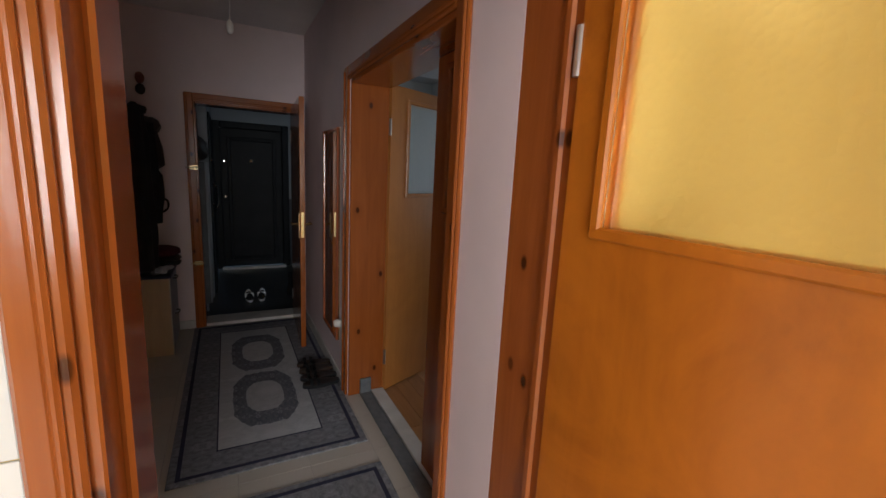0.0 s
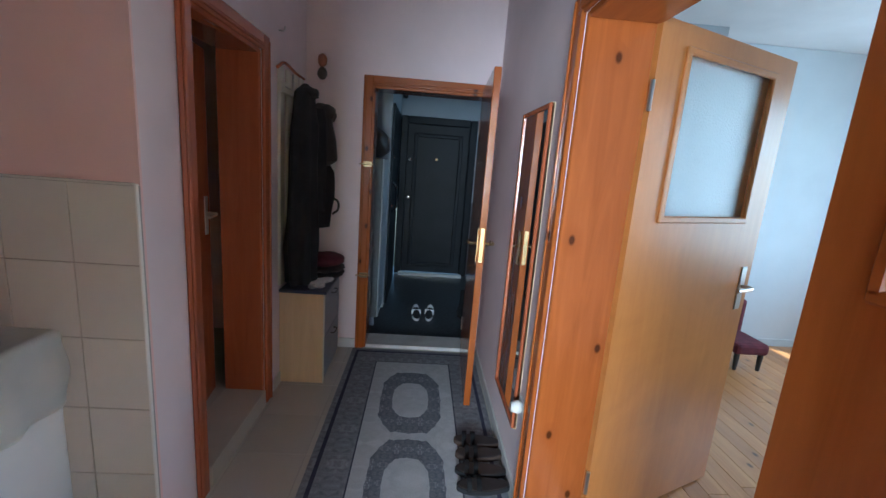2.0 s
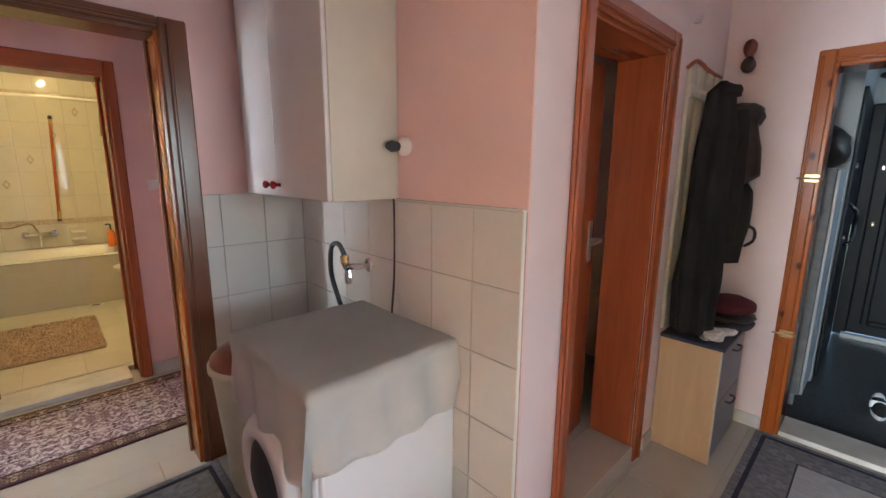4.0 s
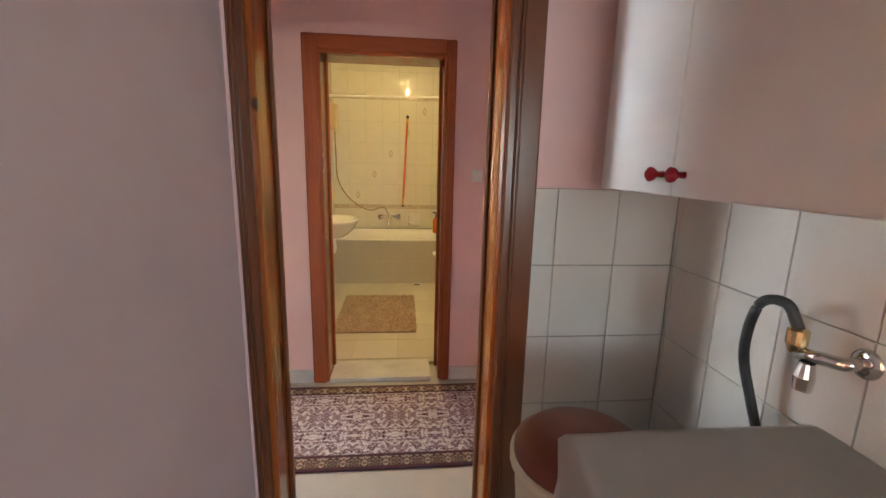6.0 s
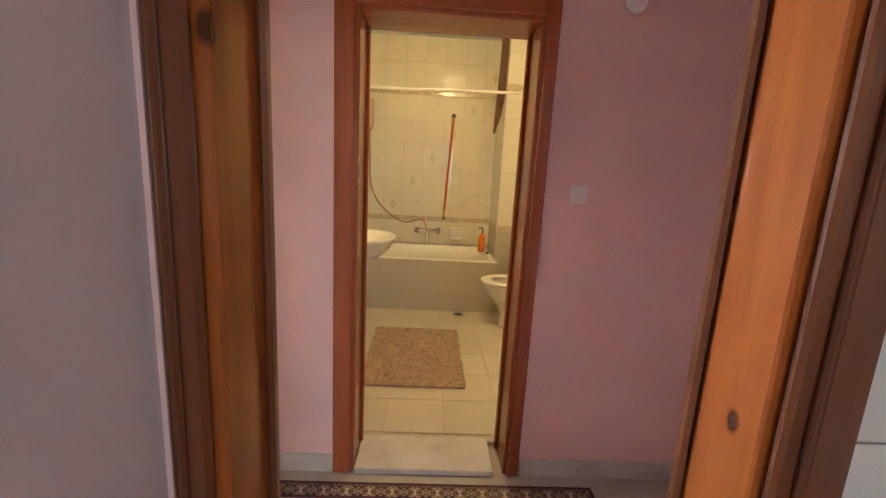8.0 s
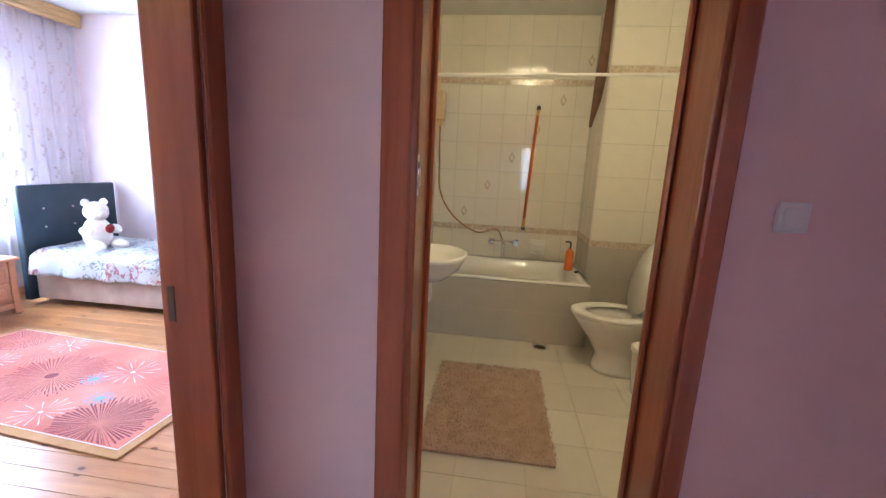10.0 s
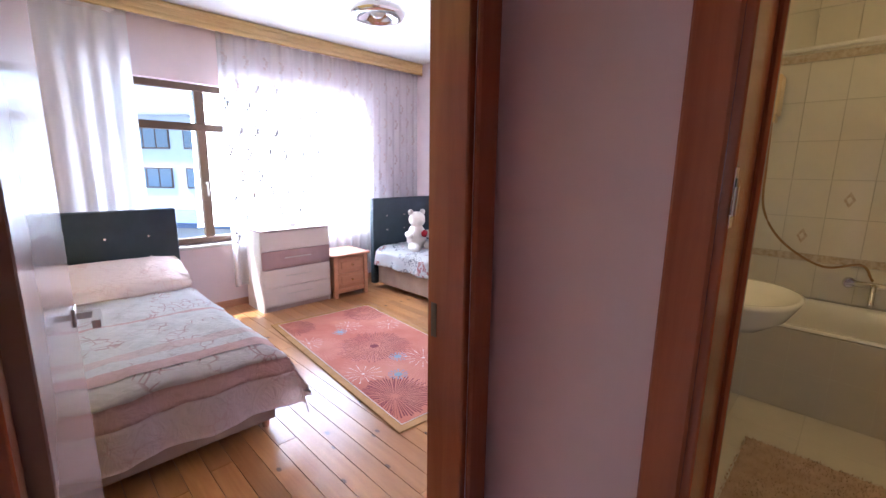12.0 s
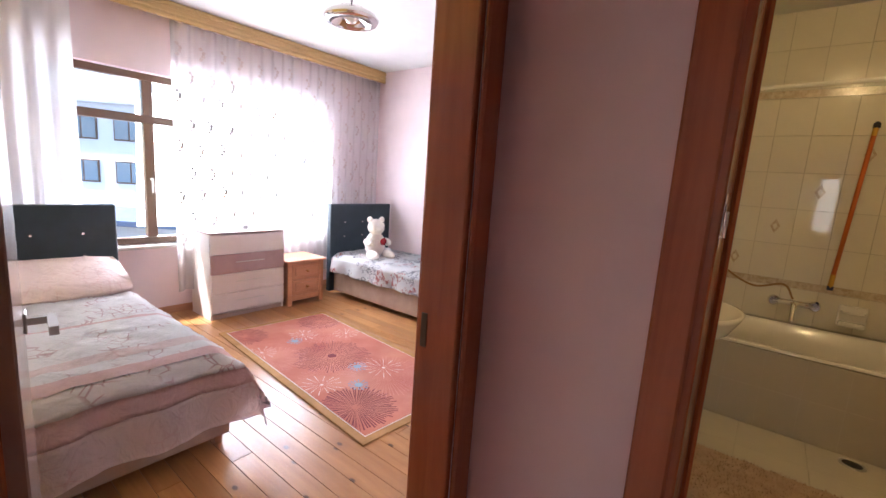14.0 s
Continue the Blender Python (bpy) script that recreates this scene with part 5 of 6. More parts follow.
bb = thing("small_bin", pose(-4.76, 2.55, 0.026) @ Matrix.Diagonal((0.95, 0.95, 1.35, 1)), "small white plastic bathroom bin", "bin")
part("bucket", lathe([(0.085, 0.0), (0.11, 0.22), (0.12, 0.225), (0.12, 0.24), (0.10, 0.242), (0.08, 0.03)], 28, cap=False), M_PLASTIC, bb, smooth=True)
part("bottom", lathe([(0.001, 0.004), (0.086, 0.005)], 28), M_PLASTIC, bb)
fd = thing("floor_drain", pose(-5.36, 1.94, 0.0305), "round metal floor drain in ivory tiles", "drain")
part("rim", lathe([(0.060, 0.0), (0.060, 0.005), (0.048, 0.007), (0.044, 0.002)], 24, cap=False), M_METAL, fd, smooth=True)
# flat black disc: the darkness of the drain opening, put into colour
part("drain_hole", lathe([(0.001, 0.002), (0.045, 0.002)], 20, cap=False), M_BLACK, fd, "black disc for the drain hole")


def shag(w, h):
    bm = bmesh.new()
    rnd = random.Random(4)
    add_box(bm, 0.01, 0.01, 0.0, w - 0.01, h - 0.01, 0.012)
    for _ in range(9000):
        x, y = rnd.uniform(0, w), rnd.uniform(0, h)
        a, t = rnd.uniform(0, 6.28), rnd.uniform(0.006, 0.015)
        dx, dy = 0.007 * math.cos(a), 0.007 * math.sin(a)
        v = [bm.verts.new(p) for p in ((x - dy * 0.5, y + dx * 0.5, 0.010), (x + dy * 0.5, y - dx * 0.5, 0.010), (x + dx * rnd.uniform(0.3, 2.2), y + dy * rnd.uniform(0.3, 2.2), 0.010 + t))]
        bm.faces.new(v)
    return bm


bmat = thing("bath_mat", pose(-4.93, 1.20, 0.0305), "brown shaggy bath mat on a tiled floor", "bath mat")
part("shag", shag(1.0, 0.70), M_SHAG, bmat)["kind"] = "stuff"
bl = thing("ceiling_bulb", pose(-4.1, 1.86, BH), "bare warm bulb on the bathroom ceiling", "lamp")
part("holder", lathe([(0.02, -0.09), (0.025, -0.06), (0.04, -0.01), (0.045, 0.0)], 18), M_PLASTIC, bl, smooth=True)
gl = thing("tile_hook", pose(-5.55, BY0 + 0.002, 1.45), "small white hook on bathroom tiles", "hook")
part("pin", tube(spline([(0, 0, 0), (0, 0.05, 0.0), (0.0, 0.06, 0.03)], 4), 0.008), M_PLASTIC, gl)

# ---- bedroom ----
win = thing("window_1", pose(0, -3.17, 0), "wide brown-framed window with a small upper row", "window", kind="structure")


def wbar(name, c, par=None, label=""):
    return part(name, box(*c, bev=0.004), M_WFRAME, par or win, label)


for c in ((WX0, -0.04, WZ0, WX1, 0.04, WZ0 + 0.06), (WX0, -0.04, WZ1 - 0.06, WX1, 0.04, WZ1), (WX0, -0.04, WZ0 + 0.06, WX0 + 0.06, 0.04, WZ1 - 0.06), (WX1 - 0.06, -0.04, WZ0 + 0.06, WX1, 0.04, WZ1 - 0.06), (WX0 + 0.06, -0.04, 1.765, WX1 - 0.06, 0.04, 1.835)):
    wbar("window_frame", c)
XM = (-3.62, -4.50)
for x in XM:
    wbar("mullion", (x - 0.04, -0.038, WZ0 + 0.06, x + 0.04, 0.038, 1.765))
    wbar("mullion", (x - 0.04, -0.038, 1.835, x + 0.04, 0.038, WZ1 - 0.06))
xs = [WX1 - 0.06, XM[0] + 0.04, XM[0] - 0.04, XM[1] + 0.04, XM[1] - 0.04, WX0 + 0.06]
for i in (0, 2, 4):
    for z0, z1 in ((WZ0 + 0.06, 1.765), (1.835, WZ1 - 0.06)):
        p = part("pane", box(xs[i + 1] + 0.002, -0.003, z0 + 0.002, xs[i] - 0.002, 0.003, z1 - 0.002), M_PANE, win, "clear glass pane")
        p.visible_shadow = False
wh = part("window_handle", tube(spline([(-3.62, 0.04, 1.27), (-3.62, 0.075, 1.27), (-3.62, 0.08, 1.15)], 4), 0.009), M_PLASTIC, win, "white window handle")
structure("window_sill", box(WX0 - 0.03, -3.12, WZ0 - 0.03, WX1 + 0.03, -3.0, WZ0, bev=0.004), M_MARBLE, "white marble window sill", "sill")

cn = thing("curtain_cornice", pose(-6.24, WY, 2.638), "gilded moulded wooden curtain cornice", "cornice")
part("board", box(0, 0.16, 0.0, 4.23, 0.18, 0.14), M_GOLD, cn)
part("shelf", box(0, 0.001, 0.125, 4.23, 0.16, 0.14), M_GOLD, cn)
for z, d in ((0.0, 0.012), (0.045, 0.008), (0.095, 0.016)):
    part("moulding", box(0, 0.18, z, 4.23, 0.18 + d, z + 0.034, bev=0.006), M_GOLD, cn)


def pleats(x0, x1, z0, z1, n, depth, seed=0.0, hem=0.0, pinch=0.0):
    def f(u, v):
        gather = pinch * (1 - v) * (1 - u)
        x = x0 + (x1 - x0) * u + gather
        y = depth * math.sin(u * n * 2 * math.pi + seed + 0.6 * math.sin(u * 9)) * (1 - 0.35 * v) + 0.012 * noise.noise(Vector((u * 14, v * 3, seed)))
        return (x, y, z0 + (z1 - z0) * v + hem * (1 - v) * math.sin(u * 12 + seed))
    return sheet(f, n * 10, 14, 0)


vo = thing("sheer_curtain", pose(0, -2.95, 0), "white sheer curtain with embroidered grey sprigs", "curtain")
part("voile", pleats(-3.75, -6.22, 0.22, 2.65, 22, 0.026, 0.3, 0.02, -0.0), M_SHEER, vo, smooth=True)
rnd = random.Random(11)
motif = bmesh.new()
for r in range(9):
    for c in range(13):
        x, z = -3.80 - c * 0.185 - (r % 2) * 0.09 + rnd.uniform(-0.02, 0.02), 2.46 - r * 0.21 + rnd.uniform(-0.03, 0.03)
        if x < -6.19:
            continue
        for k in range(4):
            a = rnd.uniform(0, 6.28)
            px, pz = x + 0.016 * math.cos(k * 2.2), z - 0.030 * k
            vs = [motif.verts.new((px + 0.022 * math.cos(t + a) * (1 if i % 2 else 0.6), 0.046, pz + 0.017 * math.sin(t + a))) for i, t in enumerate([q * math.pi / 4 for q in range(8)])]
            motif.faces.new(vs)
part("sprig_embroidery", motif, M_MOTIF, vo, "grey embroidered sprigs")["kind"] = "stuff"
dp = thing("drape", pose(0, -2.935, 0), "white satin drape hanging from a cornice", "curtain")
part("cloth_panel", pleats(-2.38, -3.08, 0.17, 2.61, 5, 0.032, 1.2, 0.0, 0.0), M_DRAPE, dp, smooth=True)
part("heading_tape", pleats(-2.38, -3.08, 2.61, 2.65, 5, 0.024, 1.2, 0.0, 0.0), M_SHEET, dp, "stiff white heading tape", smooth=True)
part("hem", pleats(-2.38, -3.08, 0.13, 0.17, 5, 0.034, 1.2, 0.0, 0.0), M_SHEET, dp, "turned white hem", smooth=True)


def bed(m, w, length, label):
    b = thing("bed", m, label, "bed")
    part("base", box(0.03, 0.08, 0.06, w - 0.03, length - 0.04, 0.30, bev=0.015, seg=2), M_BEDBASE, b, "beige fabric base")
    part("mattress", box(0.02, 0.08, 0.30, w - 0.02, length - 0.03, 0.47, bev=0.04, seg=3), M_SHEET, b)
    hb = part("headboard", box(-0.02, 0.0, 0.05, w + 0.02, 0.07, 1.085, bev=0.012, seg=2), M_HEADB, b, "blue-black leatherette headboard")
    for k in range(3):
        for j in range(2):
            part("stud", lathe([(0.012, 0), (0.009, 0.006), (0.001, 0.008)], 10), M_CHROME, hb, m=pose(w * (0.2 + 0.3 * k), 0.07, 0.70 + j * 0.17, -90, 0, 0))
    for x in (0.07, w - 0.07):
        part("leg", lathe([(0.018, 0), (0.026, 0.07)], 12), M_PINEFURN, b, m=pose(x, length - 0.10, 0))
    return b


def quilt_over(w, length, y0, side, foot, top=0.485, seed=0.0, puff=0.012, v0=0.0, v1=1.0):
    """A strip v0..v1 of a quilt over a bed: hangs over both long sides and the foot, with a wavy hem."""
    def f(u, v):
        x = -side + u * (w + 2 * side)
        v = v0 + v * (v1 - v0)
        y = y0 + v * (length - y0 + foot)
        ox = max(0.0, -x, x - w)
        oy = max(0.0, y - length)
        sx, sy = min(max(x, 0), w), min(y, length)
        c = min(ox, oy)
        drop = max(ox, oy) + 0.35 * c
        wob = noise.noise(Vector((x * 5 + seed, y * 5, 0.3))) * puff + noise.noise(Vector((x * 14, y * 14, seed))) * puff * 0.4 + abs(noise.noise(Vector((x * 4 + y * 3, y * 16 - x * 5, seed)))) * puff * 1.1
        edge = min(1.0, drop * 7)
        flare = 0.015 + 0.13 * drop + edge * 0.02 * math.sin((y if ox >= oy else x) * 17 + seed)
        px = sx + (flare if x > w else -flare if x < 0 else 0) + (0.3 * c if x > w else -0.3 * c if x < 0 else 0)
        py = sy + (flare if oy > 0 else 0) + 0.3 * c
        round_off = 0.03 * max(0, 1 - min(min(sx, w - sx), max(0, length - sy)) / 0.06) if drop == 0 else 0.03
        return (px, py, top - drop - round_off + wob + 0.02 * math.sin(x * 3.1) * (1 - edge))
    return sheet(f, 64, max(3, round(96 * (v1 - v0))), 0.012)


bed(pose(-3.20, -2.70, 0), 0.95, 2.06, "single bed with dark headboard and beige base")


def sewn_quilt(m, label, size, strips, seed):
    """A quilt sewn from cross strips (end, colour, name), the last one its hem."""
    q = thing("quilt", m, label, "quilt")
    v0 = 0.0
    for v1, mt, name in strips:
        part(name, quilt_over(*size, seed=seed, v0=v0, v1=v1), mt, q, smooth=True)
        v0 = v1
    return q


sewn_quilt(pose(-3.20, -2.70, 0), "white and pink banded quilt spread on a bed", (0.95, 2.04, 0.45, 0.20, 0.30, 0.49),
           ((0.36, M_QWHITE, "embroidered_panel"), (0.378, M_QPINK, "piping"), (0.64, M_QWHITE, "embroidered_panel"), (0.69, M_QPALE, "pink_strip"), (0.745, M_QWHITE, "white_strip"), (0.805, M_QPINK, "pink_strip"), (0.86, M_QWHITE, "white_strip"), (0.905, M_QPINK, "pink_strip"), (1.0, M_QPALE, "hem_ruffle")), 2.0)


def pillow(w, d, h):
    bm = bmesh.new()
    bmesh.ops.create_cube(bm, size=1)
    bmesh.ops.subdivide_edges(bm, edges=bm.edges[:], cuts=9, use_grid_fill=True)
    for v in bm.verts:
        x, y, z = v.co * 2
        k = (1 - abs(x) ** 3.2) * (1 - abs(y) ** 3.2)
        v.co = Vector((x * w / 2 * (1 - 0.05 * abs(y) ** 3), y * d / 2 * (1 - 0.05 * abs(x) ** 3), z * h / 2 * (0.12 + 0.88 * max(0, k) ** 0.45) + 0.012 * noise.noise(Vector((x * 3, y * 3, z)))))
    return bm


tagged(part("pillow", pillow(0.90, 0.50, 0.14), M_QPALE, None, smooth=True, m=pose(-2.74, -2.36, 0.60, -20, 0, 0)), "white and pink pillow lying against a headboard", "pillow")
bed(pose(-6.17, -2.69, 0), 0.91, 1.9, "single bed with dark headboard beside a pink wall")
sewn_quilt(pose(-6.17, -2.69, 0), "white quilt printed with grey and red sketches", (0.91, 1.88, 0.10, 0.17, 0.16, 0.50), ((0.93, M_PRINT, "printed_cover"), (1.0, M_PRINT, "hem")), 5.0)

# a sitting plush bear as one plain mesh
bear = bmesh.new()
for c, s in (((0, 0, 0.15), (0.12, 0.11, 0.16)), ((0, 0.01, 0.36), (0.10, 0.095, 0.095)), ((0, 0.09, 0.34), (0.045, 0.045, 0.038)), ((-0.075, 0, 0.445), (0.036, 0.022, 0.036)), ((0.075, 0, 0.445), (0.036, 0.022, 0.036)), ((-0.10, 0.15, 0.055), (0.055, 0.12, 0.055)), ((0.10, 0.15, 0.055), (0.055, 0.12, 0.055)), ((-0.12, 0.06, 0.19), (0.04, 0.09, 0.045)), ((0.12, 0.06, 0.19), (0.04, 0.09, 0.045))):
    q = blob(*s, 0.05, 6, c[0] * 9)
    tmp = bpy.data.meshes.new("tmp")
    for v in q.verts:
        v.co += Vector(c)
    q.to_mesh(tmp)
    q.free()
    bear.from_mesh(tmp)
    bpy.data.meshes.remove(tmp)
tagged(part("teddy_bear", bear, M_BEAR, None, smooth=True, m=pose(-5.58, -2.23, 0.492, 0, 0, -16)), "white plush teddy bear sitting on a bed", "teddy bear")
tagged(part("plush_heart", blob(0.045, 0.028, 0.045, 0.1, 3, 1.0, 2), M_RED, None, smooth=True, m=pose(-5.575, -2.085, 0.70)), "small red plush heart held by a bear", "toy")

cd = thing("chest_of_drawers", pose(-4.615, -2.98, 0) @ Matrix.Diagonal((1.035, 1, 1.027, 1)), "white and mauve chest of four drawers", "chest of drawers")
part("carcass", boxes((0, 0, 0, 0.018, 0.40, 0.79), (0.692, 0, 0, 0.71, 0.40, 0.79), (0.018, 0, 0.04, 0.692, 0.012, 0.79), (0.018, 0.012, 0.04, 0.692, 0.39, 0.06)), M_CHESTW, cd)
part("top", box(-0.004, 0, 0.79, 0.714, 0.425, 0.808, bev=0.003), M_CHESTB, cd, "taupe top")
part("plinth", box(0.018, 0.36, 0, 0.692, 0.39, 0.055), M_CHESTB, cd, "taupe plinth")
for i in range(4):
    z0 = 0.06 + i * 0.1825
    d = part("drawer_front", box(0.004, 0.40, z0, 0.706, 0.419, z0 + 0.178, bev=0.002), M_MAUVE if i == 2 else M_CHESTW, cd, "mauve drawer front" if i == 2 else "")
    if i < 3:
        hd = part("handle", tube([(0.22, 0.435, z0 + 0.105), (0.49, 0.435, z0 + 0.105)], 0.005), M_METAL, d, "steel bar handle")
tagged(part("small_box", box(-0.025, -0.02, 0, 0.025, 0.02, 0.035, bev=0.003), M_PAPER, None, m=pose(-4.30, -2.76, 0.83)), "small white box on a chest of drawers", "box")
ns = thing("nightstand", pose(-5.10, -2.945, 0) @ Matrix.Diagonal((1.03, 1, 1.02, 1)), "reddish pine nightstand with two drawers", "nightstand")
part("body", boxes((0.02, 0.02, 0.08, 0.45, 0.40, 0.46)), M_PINEFURN, ns)
part("top", box(0, 0, 0.46, 0.47, 0.45, 0.486, bev=0.006), M_PINEFURN, ns)
for x in (0.02, 0.40):
    for y in (0.03, 0.375):
        part("leg", box(x, y, 0, x + 0.05, y + 0.05, 0.46, bev=0.005), M_PINEFURN, ns)
part("plinth", box(0.07, 0.40, 0.05, 0.40, 0.418, 0.10, bev=0.004), M_PINEFURN, ns)
for i in (0, 1):
    z0 = 0.115 + i * 0.17
    d = part("drawer_front", box(0.075, 0.40, z0, 0.395, 0.420, z0 + 0.155, bev=0.004), M_PINEFURN, ns)
    part("raised_panel", box(0.105, 0.418, z0 + 0.03, 0.365, 0.428, z0 + 0.125, bev=0.008), M_PINEFURN, d)
    part("knob", lathe([(0.006, 0), (0.006, 0.012), (0.013, 0.022), (0.008, 0.03)], 14), M_BRASS, d, smooth=True, m=pose(0.235, 0.428, z0 + 0.08, -90, 0, 0))

br = thing("bedroom_rug", pose(-4.815, -2.135, 0, 0, 0, -4.6), "coral rug with starburst pattern on boards", "rug")
RW, RL = 1.03, 2.07
part("base", box(0, 0, 0.0, RW, RL, 0.012, bev=0.003), M_BRUGEDGE, br, "tan edge")
part("inner_line", box(0.05, 0.05, 0.011, RW - 0.05, RL - 0.05, 0.0135), M_SPARK, br)
part("field", box(0.057, 0.057, 0.011, RW - 0.057, RL - 0.057, 0.0148), M_BRUG, br, "coral pile")


def burst(cx, cy, r, n, width, seed, z=0.0150, core=0.0):
    bm = bmesh.new()
    rr = random.Random(seed)
    for i in range(n):
        a = 2 * math.pi * (i + rr.uniform(-0.2, 0.2)) / n
        rad = r * rr.uniform(0.8, 1.0)
        c, s = math.cos(a), math.sin(a)
        ex, ey = cx + rad * c, cy + rad * s
        k = [(cx + 0.02 * c, cy + 0.02 * s), (ex - width * s, ey + width * c), (ex + width * s, ey - width * c)]
        k = [(min(max(x, 0.06), RW - 0.06), min(max(y, 0.06), RL - 0.06)) for x, y in k]
        if abs((k[1][0] - k[0][0]) * (k[2][1] - k[0][1]) - (k[2][0] - k[0][0]) * (k[1][1] - k[0][1])) > 1e-7:
            bm.faces.new([bm.verts.new((x, y, z)) for x, y in k])
    if core:
        bm.faces.new([bm.verts.new((cx + core * math.cos(2 * math.pi * i / 16), cy + core * math.sin(2 * math.pi * i / 16), z + 0.0004)) for i in range(16)])
    return bm


for cx, cy, r, n, w, mt, core, z in ((0.54, 1.00, 0.31, 84, 0.0035, M_BURST, 0.035, 0.0152), (0.84, 1.74, 0.27, 72, 0.005, M_BURST, 0, 0.0154), (0.90, 0.22, 0.20, 56, 0.004, M_BURST, 0, 0.0152), (0.20, 0.25, 0.22, 56, 0.004, M_BURST, 0, 0.0152), (0.42, 1.52, 0.33, 64, 0.003, M_BURST2, 0, 0.0156), (0.30, 0.55, 0.28, 60, 0.003, M_BURST2, 0, 0.0156), (0.90, 0.80, 0.24, 56, 0.003, M_BURST2, 0, 0.0158), (0.75, 1.30, 0.22, 50, 0.003, M_BURST2, 0, 0.0158), (0.50, 0.47, 0.13, 14, 0.003, M_SPARK, 0.012, 0.016), (0.36, 1.42, 0.16, 14, 0.003, M_SPARK, 0.014, 0.016), (0.93, 0.62, 0.13, 14, 0.003, M_SPARK, 0.012, 0.016), (0.85, 1.36, 0.15, 14, 0.003, M_SPARK, 0.012, 0.016), (0.18, 0.66, 0.12, 12, 0.003, M_SPARK, 0.012, 0.016), (0.62, 0.56, 0.07, 14, 0.006, M_BLUEYARN, 0.03, 0.0162), (0.50, 1.28, 0.08, 14, 0.006, M_BLUEYARN, 0.03, 0.0162), (0.66, 1.52, 0.08, 14, 0.006, M_BLUEYARN, 0.03, 0.0162)):
    part("starburst", burst(cx, cy, r, n, w, int(cx * 100 + cy * 10), z, core), mt, br)["kind"] = "stuff"

pl = thing("pendant_lamp", pose(-4.19, -1.06, HB), "round glass and chrome pendant lamp", "lamp")
part("rod", tube([(0, 0, 0), (0, 0, -0.25)], 0.006), M_BLACK, pl)
part("canopy", lathe([(0.05, 0), (0.045, -0.02), (0.01, -0.03)], 20), M_CHROME, pl, smooth=True)
part("shade", lathe([(0.03, -0.18), (0.10, -0.19), (0.165, -0.225), (0.185, -0.25), (0.17, -0.275), (0.13, -0.285), (0.12, -0.262), (0.05, -0.22), (0.03, -0.21)], 40, cap=False), M_CHROME, pl, "chrome disc shade", smooth=True, m=pose(0, 0, -0.05))
part("bulb_cup", lathe([(0.045, -0.20), (0.05, -0.25), (0.03, -0.275), (0.001, -0.28)], 24), M_CERAMIC, pl, smooth=True, m=pose(0, 0, -0.05))
structure("baseboard_bedroom", boxes((-6.25, WY, 0, -1.95, WY + 0.012, 0.07), (-6.25, WY + 0.012, 0, -6.238, 0.55, 0.07)), M_PINEFURN, "pine baseboard of the bedroom", "baseboard")
lp = thing("strike_plate", pose(-3.124, 0.655, 1.02), "small metal strike plate on a jamb", "strike plate")
part("plate", box(0.0265, -0.010, -0.05, 0.0285, 0.010, 0.05), M_WFRAME, lp)

# ---- outside the bedroom window ----
M_GROUND = mottled("street_asphalt", (0.045, 0.045, 0.047), (0.06, 0.06, 0.06), 0.6, 0.9)
M_FACADE = plaster("white_facade_render", (0.84, 0.85, 0.86), 0.8, 0.04)
M_BLUEROOF = mottled("blue_metal_roof", (0.16, 0.22, 0.34), (0.22, 0.28, 0.42), 1.5, 0.4)
M_DARKGLASS = material("far_window_glass", (0.22, 0.30, 0.36), 0.05)
structure("ground", box(-300, -600, -6.3, 300, -3.5, -6.2), M_GROUND, "grey street ground", "ground")
hb = thing("apartment_building", pose(-8.5, -26, -6.2, 0, 0, -50), "white apartment building with brown windows", "building")
part("wall", box(-14, -9, 0, 12, 0, 10.3), M_FACADE, hb)
part("roof", box(-14.3, -9.3, 10.3, 12.3, 0.3, 10.45), M_FACADE, hb, "white flat roof edge")
part("awning_roof", box(-14, 0.0, 5.0, 12, 3.0, 5.25), M_BLUEROOF, hb, "blue metal lean-to roof", m=pose(0, 0, 0, -6, 0, 0))
part("shop_front", box(-14, 0.0, 0, 12, 2.6, 4.7), M_FACADE, hb)
for fl in range(2):
    for i in range(8):
        x, z = -12.4 + i * 3.1, 6.35 + fl * 2.15
        w = part("window", box(x, -0.02, z, x + 2.3, 0.05, z + 1.15, bev=0.02), M_WFRAME, hb, "brown framed window")
        for k in range(3):
            part("window_pane", box(x + 0.08 + k * 0.74, 0.05, z + 0.08, x + 0.74 + k * 0.74, 0.06, z + 1.07), M_DARKGLASS, w)

# ---- pieces: tiles and boards ----
TILES = {}


def tile_grid(parent, name, mat, origin, udir, vdir, normal, nu, nv, tu, tv, gap=0.003, thick=0.006, skip=None, first_u=None, first_v=None):
    """Tiles as pieces of their own on one shared mesh; cut tiles at the edges get a mesh of their size."""
    o, u, v, nrm = Vector(origin), Vector(udir), Vector(vdir), Vector(normal)
    u0 = 0.0
    widths = [first_u or tu] + [tu] * (nu - 1) if isinstance(nu, int) else nu
    heights = [first_v or tv] + [tv] * (nv - 1) if isinstance(nv, int) else nv
    rot = Matrix((u, v, nrm)).transposed().to_4x4()
    for w in widths:
        v0 = 0.0
        for h in heights:
            if not (skip and skip(u0 + w / 2, v0 + h / 2)) and w > 0.012 and h > 0.012:
                key = (mat.name, round(w, 3), round(h, 3), thick)
                if key not in TILES:
                    TILES[key] = mesh_of(name, box(0, 0, 0, w - gap, h - gap, thick, bev=0.0012), mat)
                ob = new(name, TILES[key])
                ob.parent = parent
                ob.matrix_basis = Matrix.Translation(o + u * (u0 + gap / 2) + v * (v0 + gap / 2)) @ rot
            v0 += h
        u0 += w


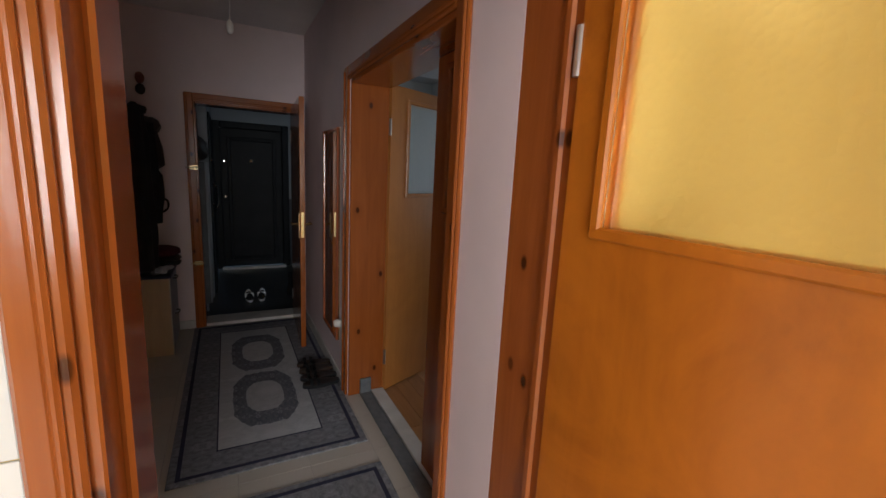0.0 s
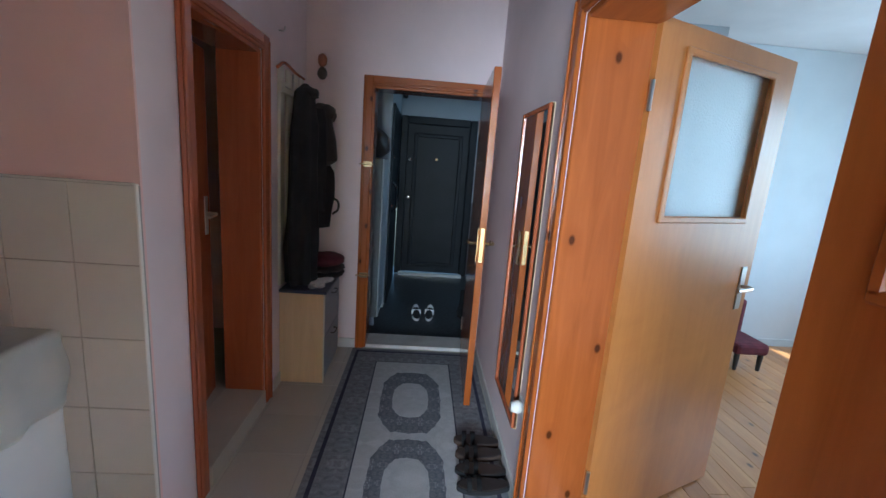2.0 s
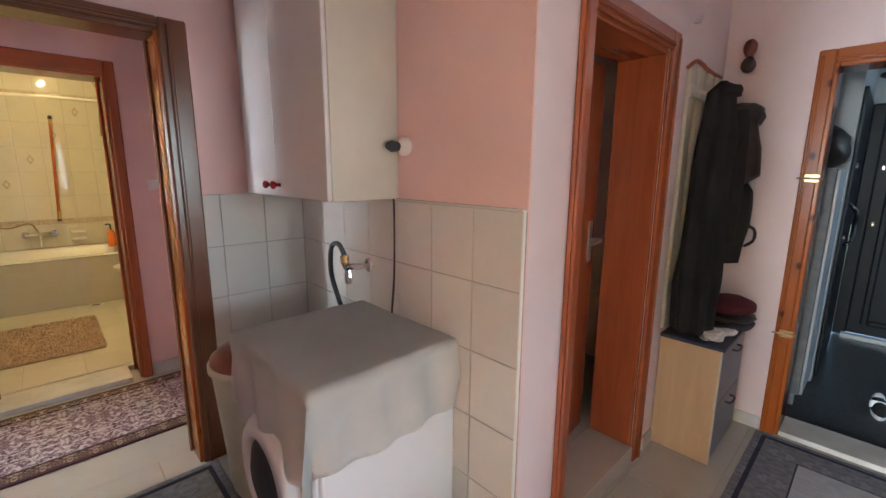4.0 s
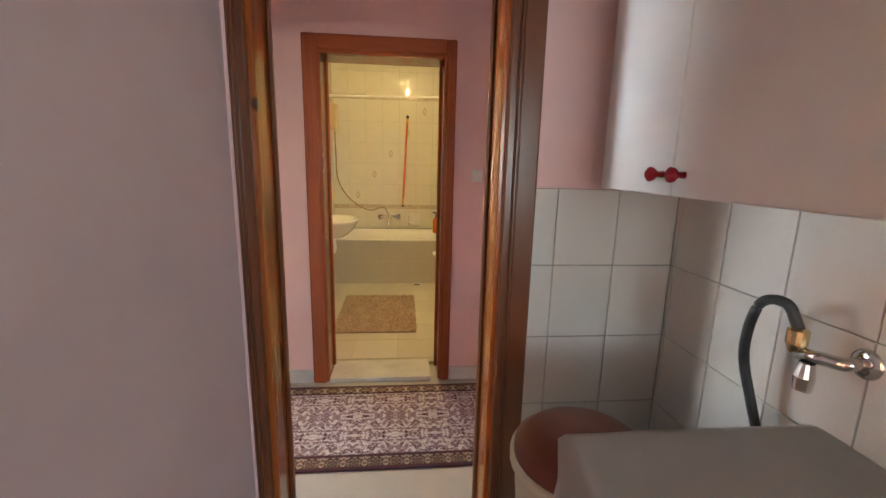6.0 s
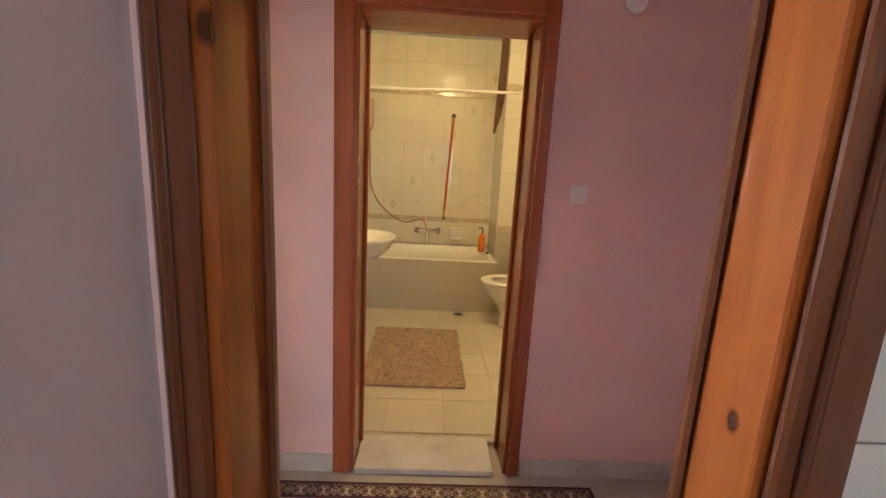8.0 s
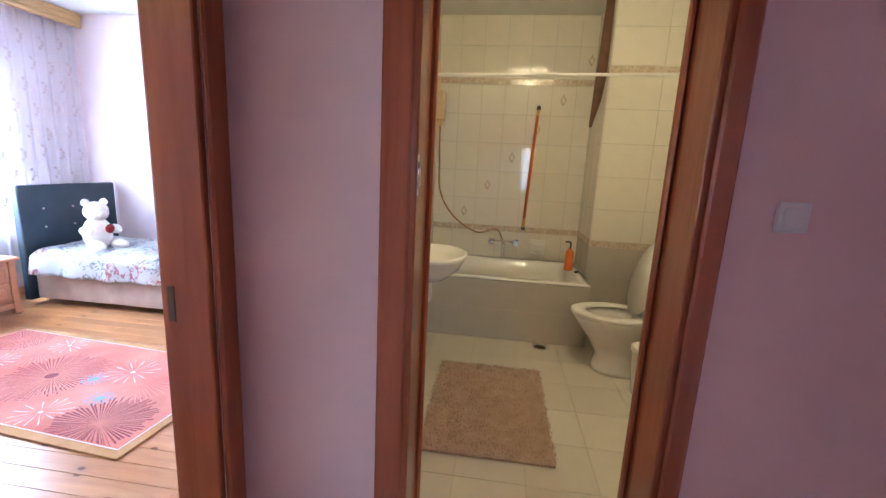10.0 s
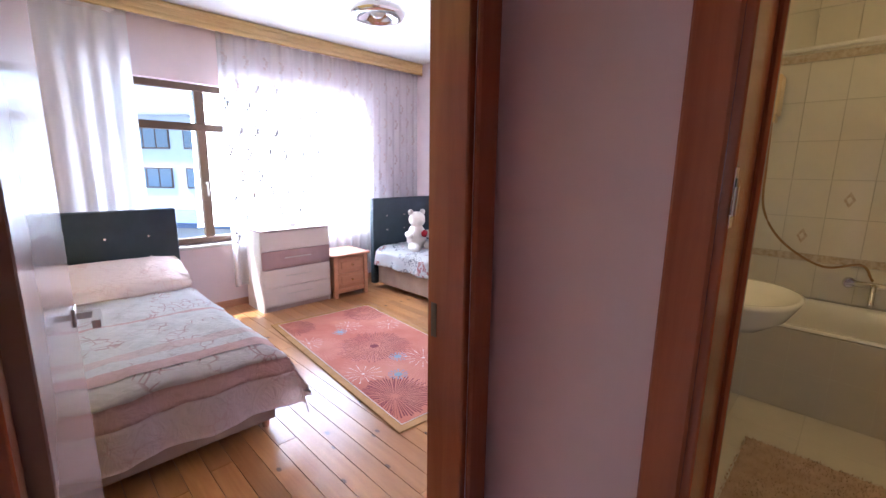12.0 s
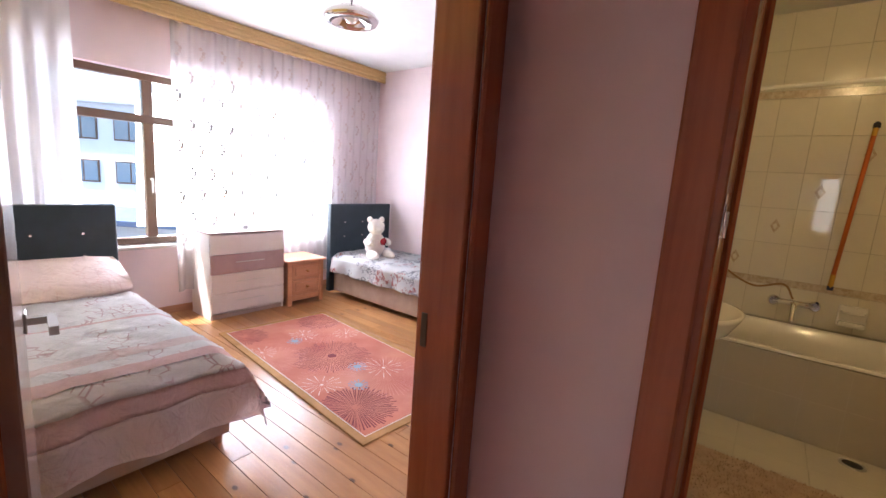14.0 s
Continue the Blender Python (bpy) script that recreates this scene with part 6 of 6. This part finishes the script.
def spans(total, size, lead=None):
    out = [lead] if lead else []
    while sum(out) + size <= total + 1e-6:
        out.append(size)
    if total - sum(out) > 0.012:
        out.append(total - sum(out))
    return out


niche = thing("wall_tiles_niche", pose(0, 0, 0), "cream glazed wall tiles with dark joints", "wall tiles", kind="structure")
part("grout_bed", boxes((-1.95, 2.684, 0, -0.481, 2.6895, 1.338), (-1.9495, 2.14, 0, -1.944, 2.684, 1.338)), M_GROUT, niche)
rows = spans(1.338, 0.25, 1.338 - 5 * 0.25)
tile_grid(niche, "tile", M_NTILE, (-0.483, 2.684, 0), (-1, 0, 0), (0, 0, 1), (0, -1, 0), spans(1.455, 0.205), rows, 0, 0)
tile_grid(niche, "tile", M_NTILE, (-1.944, 2.678, 0), (0, -1, 0), (0, 0, 1), (1, 0, 0), spans(0.535, 0.205), rows, 0, 0)
part("edge_trim", box(-0.492, 2.676, 0.0, -0.482, 2.690, 1.344, bev=0.003), M_PLASTIC, niche, "white edge trim")
part("top_edge", box(-1.95, 2.674, 1.338, -0.492, 2.690, 1.346, bev=0.002), M_NTILE, niche)

kt = thing("wall_tiles_kitchen", pose(0, 0, 0), "white glazed kitchen wall tiles", "wall tiles", kind="structure")
tile_grid(kt, "tile", M_KTILE, (-0.022, 0.930, 0), (-1, 0, 0), (0, 0, 1), (0, -1, 0), spans(1.6, 0.2), spans(1.37, 0.25, 0.12), 0, 0)

bw = thing("wall_tiles_bath", pose(0, 0, 0), "ivory glazed bathroom tiles with beige border bands", "wall tiles", kind="structure")
brow = [0.26, 0.2625, 0.2625, 0.055] + [0.267] * 5 + [0.06] + [0.283, 0.283]
far = thing("wall_tiles_bath_far", pose(0, 0, 0), "ivory glazed bathroom tiles with diamond decors", "wall tiles", kind="structure")
tile_grid(far, "tile", M_BTILE, (BX, BY0, 0.03), (0, 1, 0), (0, 0, 1), (1, 0, 0), spans(SHY - BY0, 0.217, 0.199), brow, 0, 0, skip=lambda u, v: v < 0.4)
for mt, rows_z, z in ((M_BTILE_LOW, brow[:3], 0.03), (M_BTILE, brow[3:], 0.815)):
    tile_grid(bw, "tile", mt, (SHX, SHY, z), (0, 1, 0), (0, 0, 1), (1, 0, 0), spans(BY1 - SHY, 0.40), rows_z, 0, 0)
    tile_grid(bw, "tile", mt, (SHX, SHY, z), (-1, 0, 0), (0, 0, 1), (0, -1, 0), spans(SHX - BX, 0.19), rows_z, 0, 0, skip=lambda u, v: z < 0.1 and v < 0.4)
z1 = 0.03 + 0.785
z2 = z1 + 0.055 + 5 * 0.267
for z in (z1, z2):
    part("border_band", boxes((BX + 0.005, BY0, z + 0.004, BX + 0.0085, SHY - 0.01, z + 0.056), (BX + 0.01, SHY - 0.0085, z + 0.004, SHX, SHY - 0.005, z + 0.056), (SHX + 0.005, SHY, z + 0.004, SHX + 0.0085, BY1, z + 0.056)), M_DECOR, bw, "beige ornamented border band")
for i, (y, z) in enumerate(((1.188, 1.0), (1.405, 1.27), (1.622, 1.54), (1.839, 1.81), (2.056, 2.08), (2.273, 2.43))):
    dia = part("diamond_decor", outline([(0.0, 0.055), (-0.032, 0), (0, -0.055), (0.032, 0)], 0, 0.0015), M_DECOR, far, "beige diamond decor", m=Matrix.Translation((BX + 0.006, y, z)) @ pose(0, 0, 0, 90, 0, 90))
    part("diamond_heart", outline([(0.0, 0.026), (-0.015, 0), (0, -0.026), (0.015, 0)], 0.0014, 0.0024), M_BTILE, dia)

ft = bpy.data.objects["floor_bath"]
tile_grid(ft, "tile", M_BFLOOR, (-5.45, BY0, 0.0265), (1, 0, 0), (0, 1, 0), (0, 0, 1), spans(1.99, 0.33), spans(2.01, 0.33, 0.20), 0, 0, 0.002, 0.004)
hf = bpy.data.objects["floor"]
tile_grid(hf, "tile", M_HFLOOR, (-2.10, 0.93, 0.0), (1, 0, 0), (0, 1, 0), (0, 0, 1), spans(3.06, 0.33), spans(3.57, 0.33), 0, 0, 0.003, 0.0008)


def boards(parent, x0, x1, y0, y1, width, seed):
    """Floor boards along y, with staggered butt joints."""
    rr = random.Random(seed)
    x = x0
    while x < x1 - 0.02:
        w = min(width, x1 - x)
        y = y0
        cut = rr.uniform(0.8, 2.6)
        while y < y1 - 0.02:
            e = min(y + cut, y1)
            key = ("board", round(w, 3), round(e - y, 3))
            if key not in TILES:
                TILES[key] = mesh_of("board", box(0, 0, -0.012, w - 0.002, e - y - 0.002, 0.0, bev=0.001), M_BOARD)
            ob = new("board", TILES[key])
            ob.parent = parent
            ob.location = (x, y, 0)
            y, cut = e, rr.uniform(1.4, 3.0)
        x += w


def board_mat():
    m = wood("pine_floor_board", (0.40, 0.17, 0.055), (0.60, 0.31, 0.115), "y", 0.3, True, 0.3)
    n, l, b = nodes_of(m)
    old = b.inputs["Base Color"].links[0].from_socket
    oi = n.new("ShaderNodeObjectInfo")
    c = mix(m, 1.0, old, ramp(m, oi.outputs["Random"], [(0, (0.72, 0.68, 0.66)), (1, (1, 1, 1))]), "MULTIPLY")
    l.new(c, b.inputs["Base Color"])
    return m


M_BOARD = board_mat()
boards(bpy.data.objects["floor_bedroom"], -6.25, -1.95, WY, 0.60, 0.105, 3)
boards(bpy.data.objects["floor_living"], 1.12, 4.4, 1.15, 5.0, 0.105, 8)
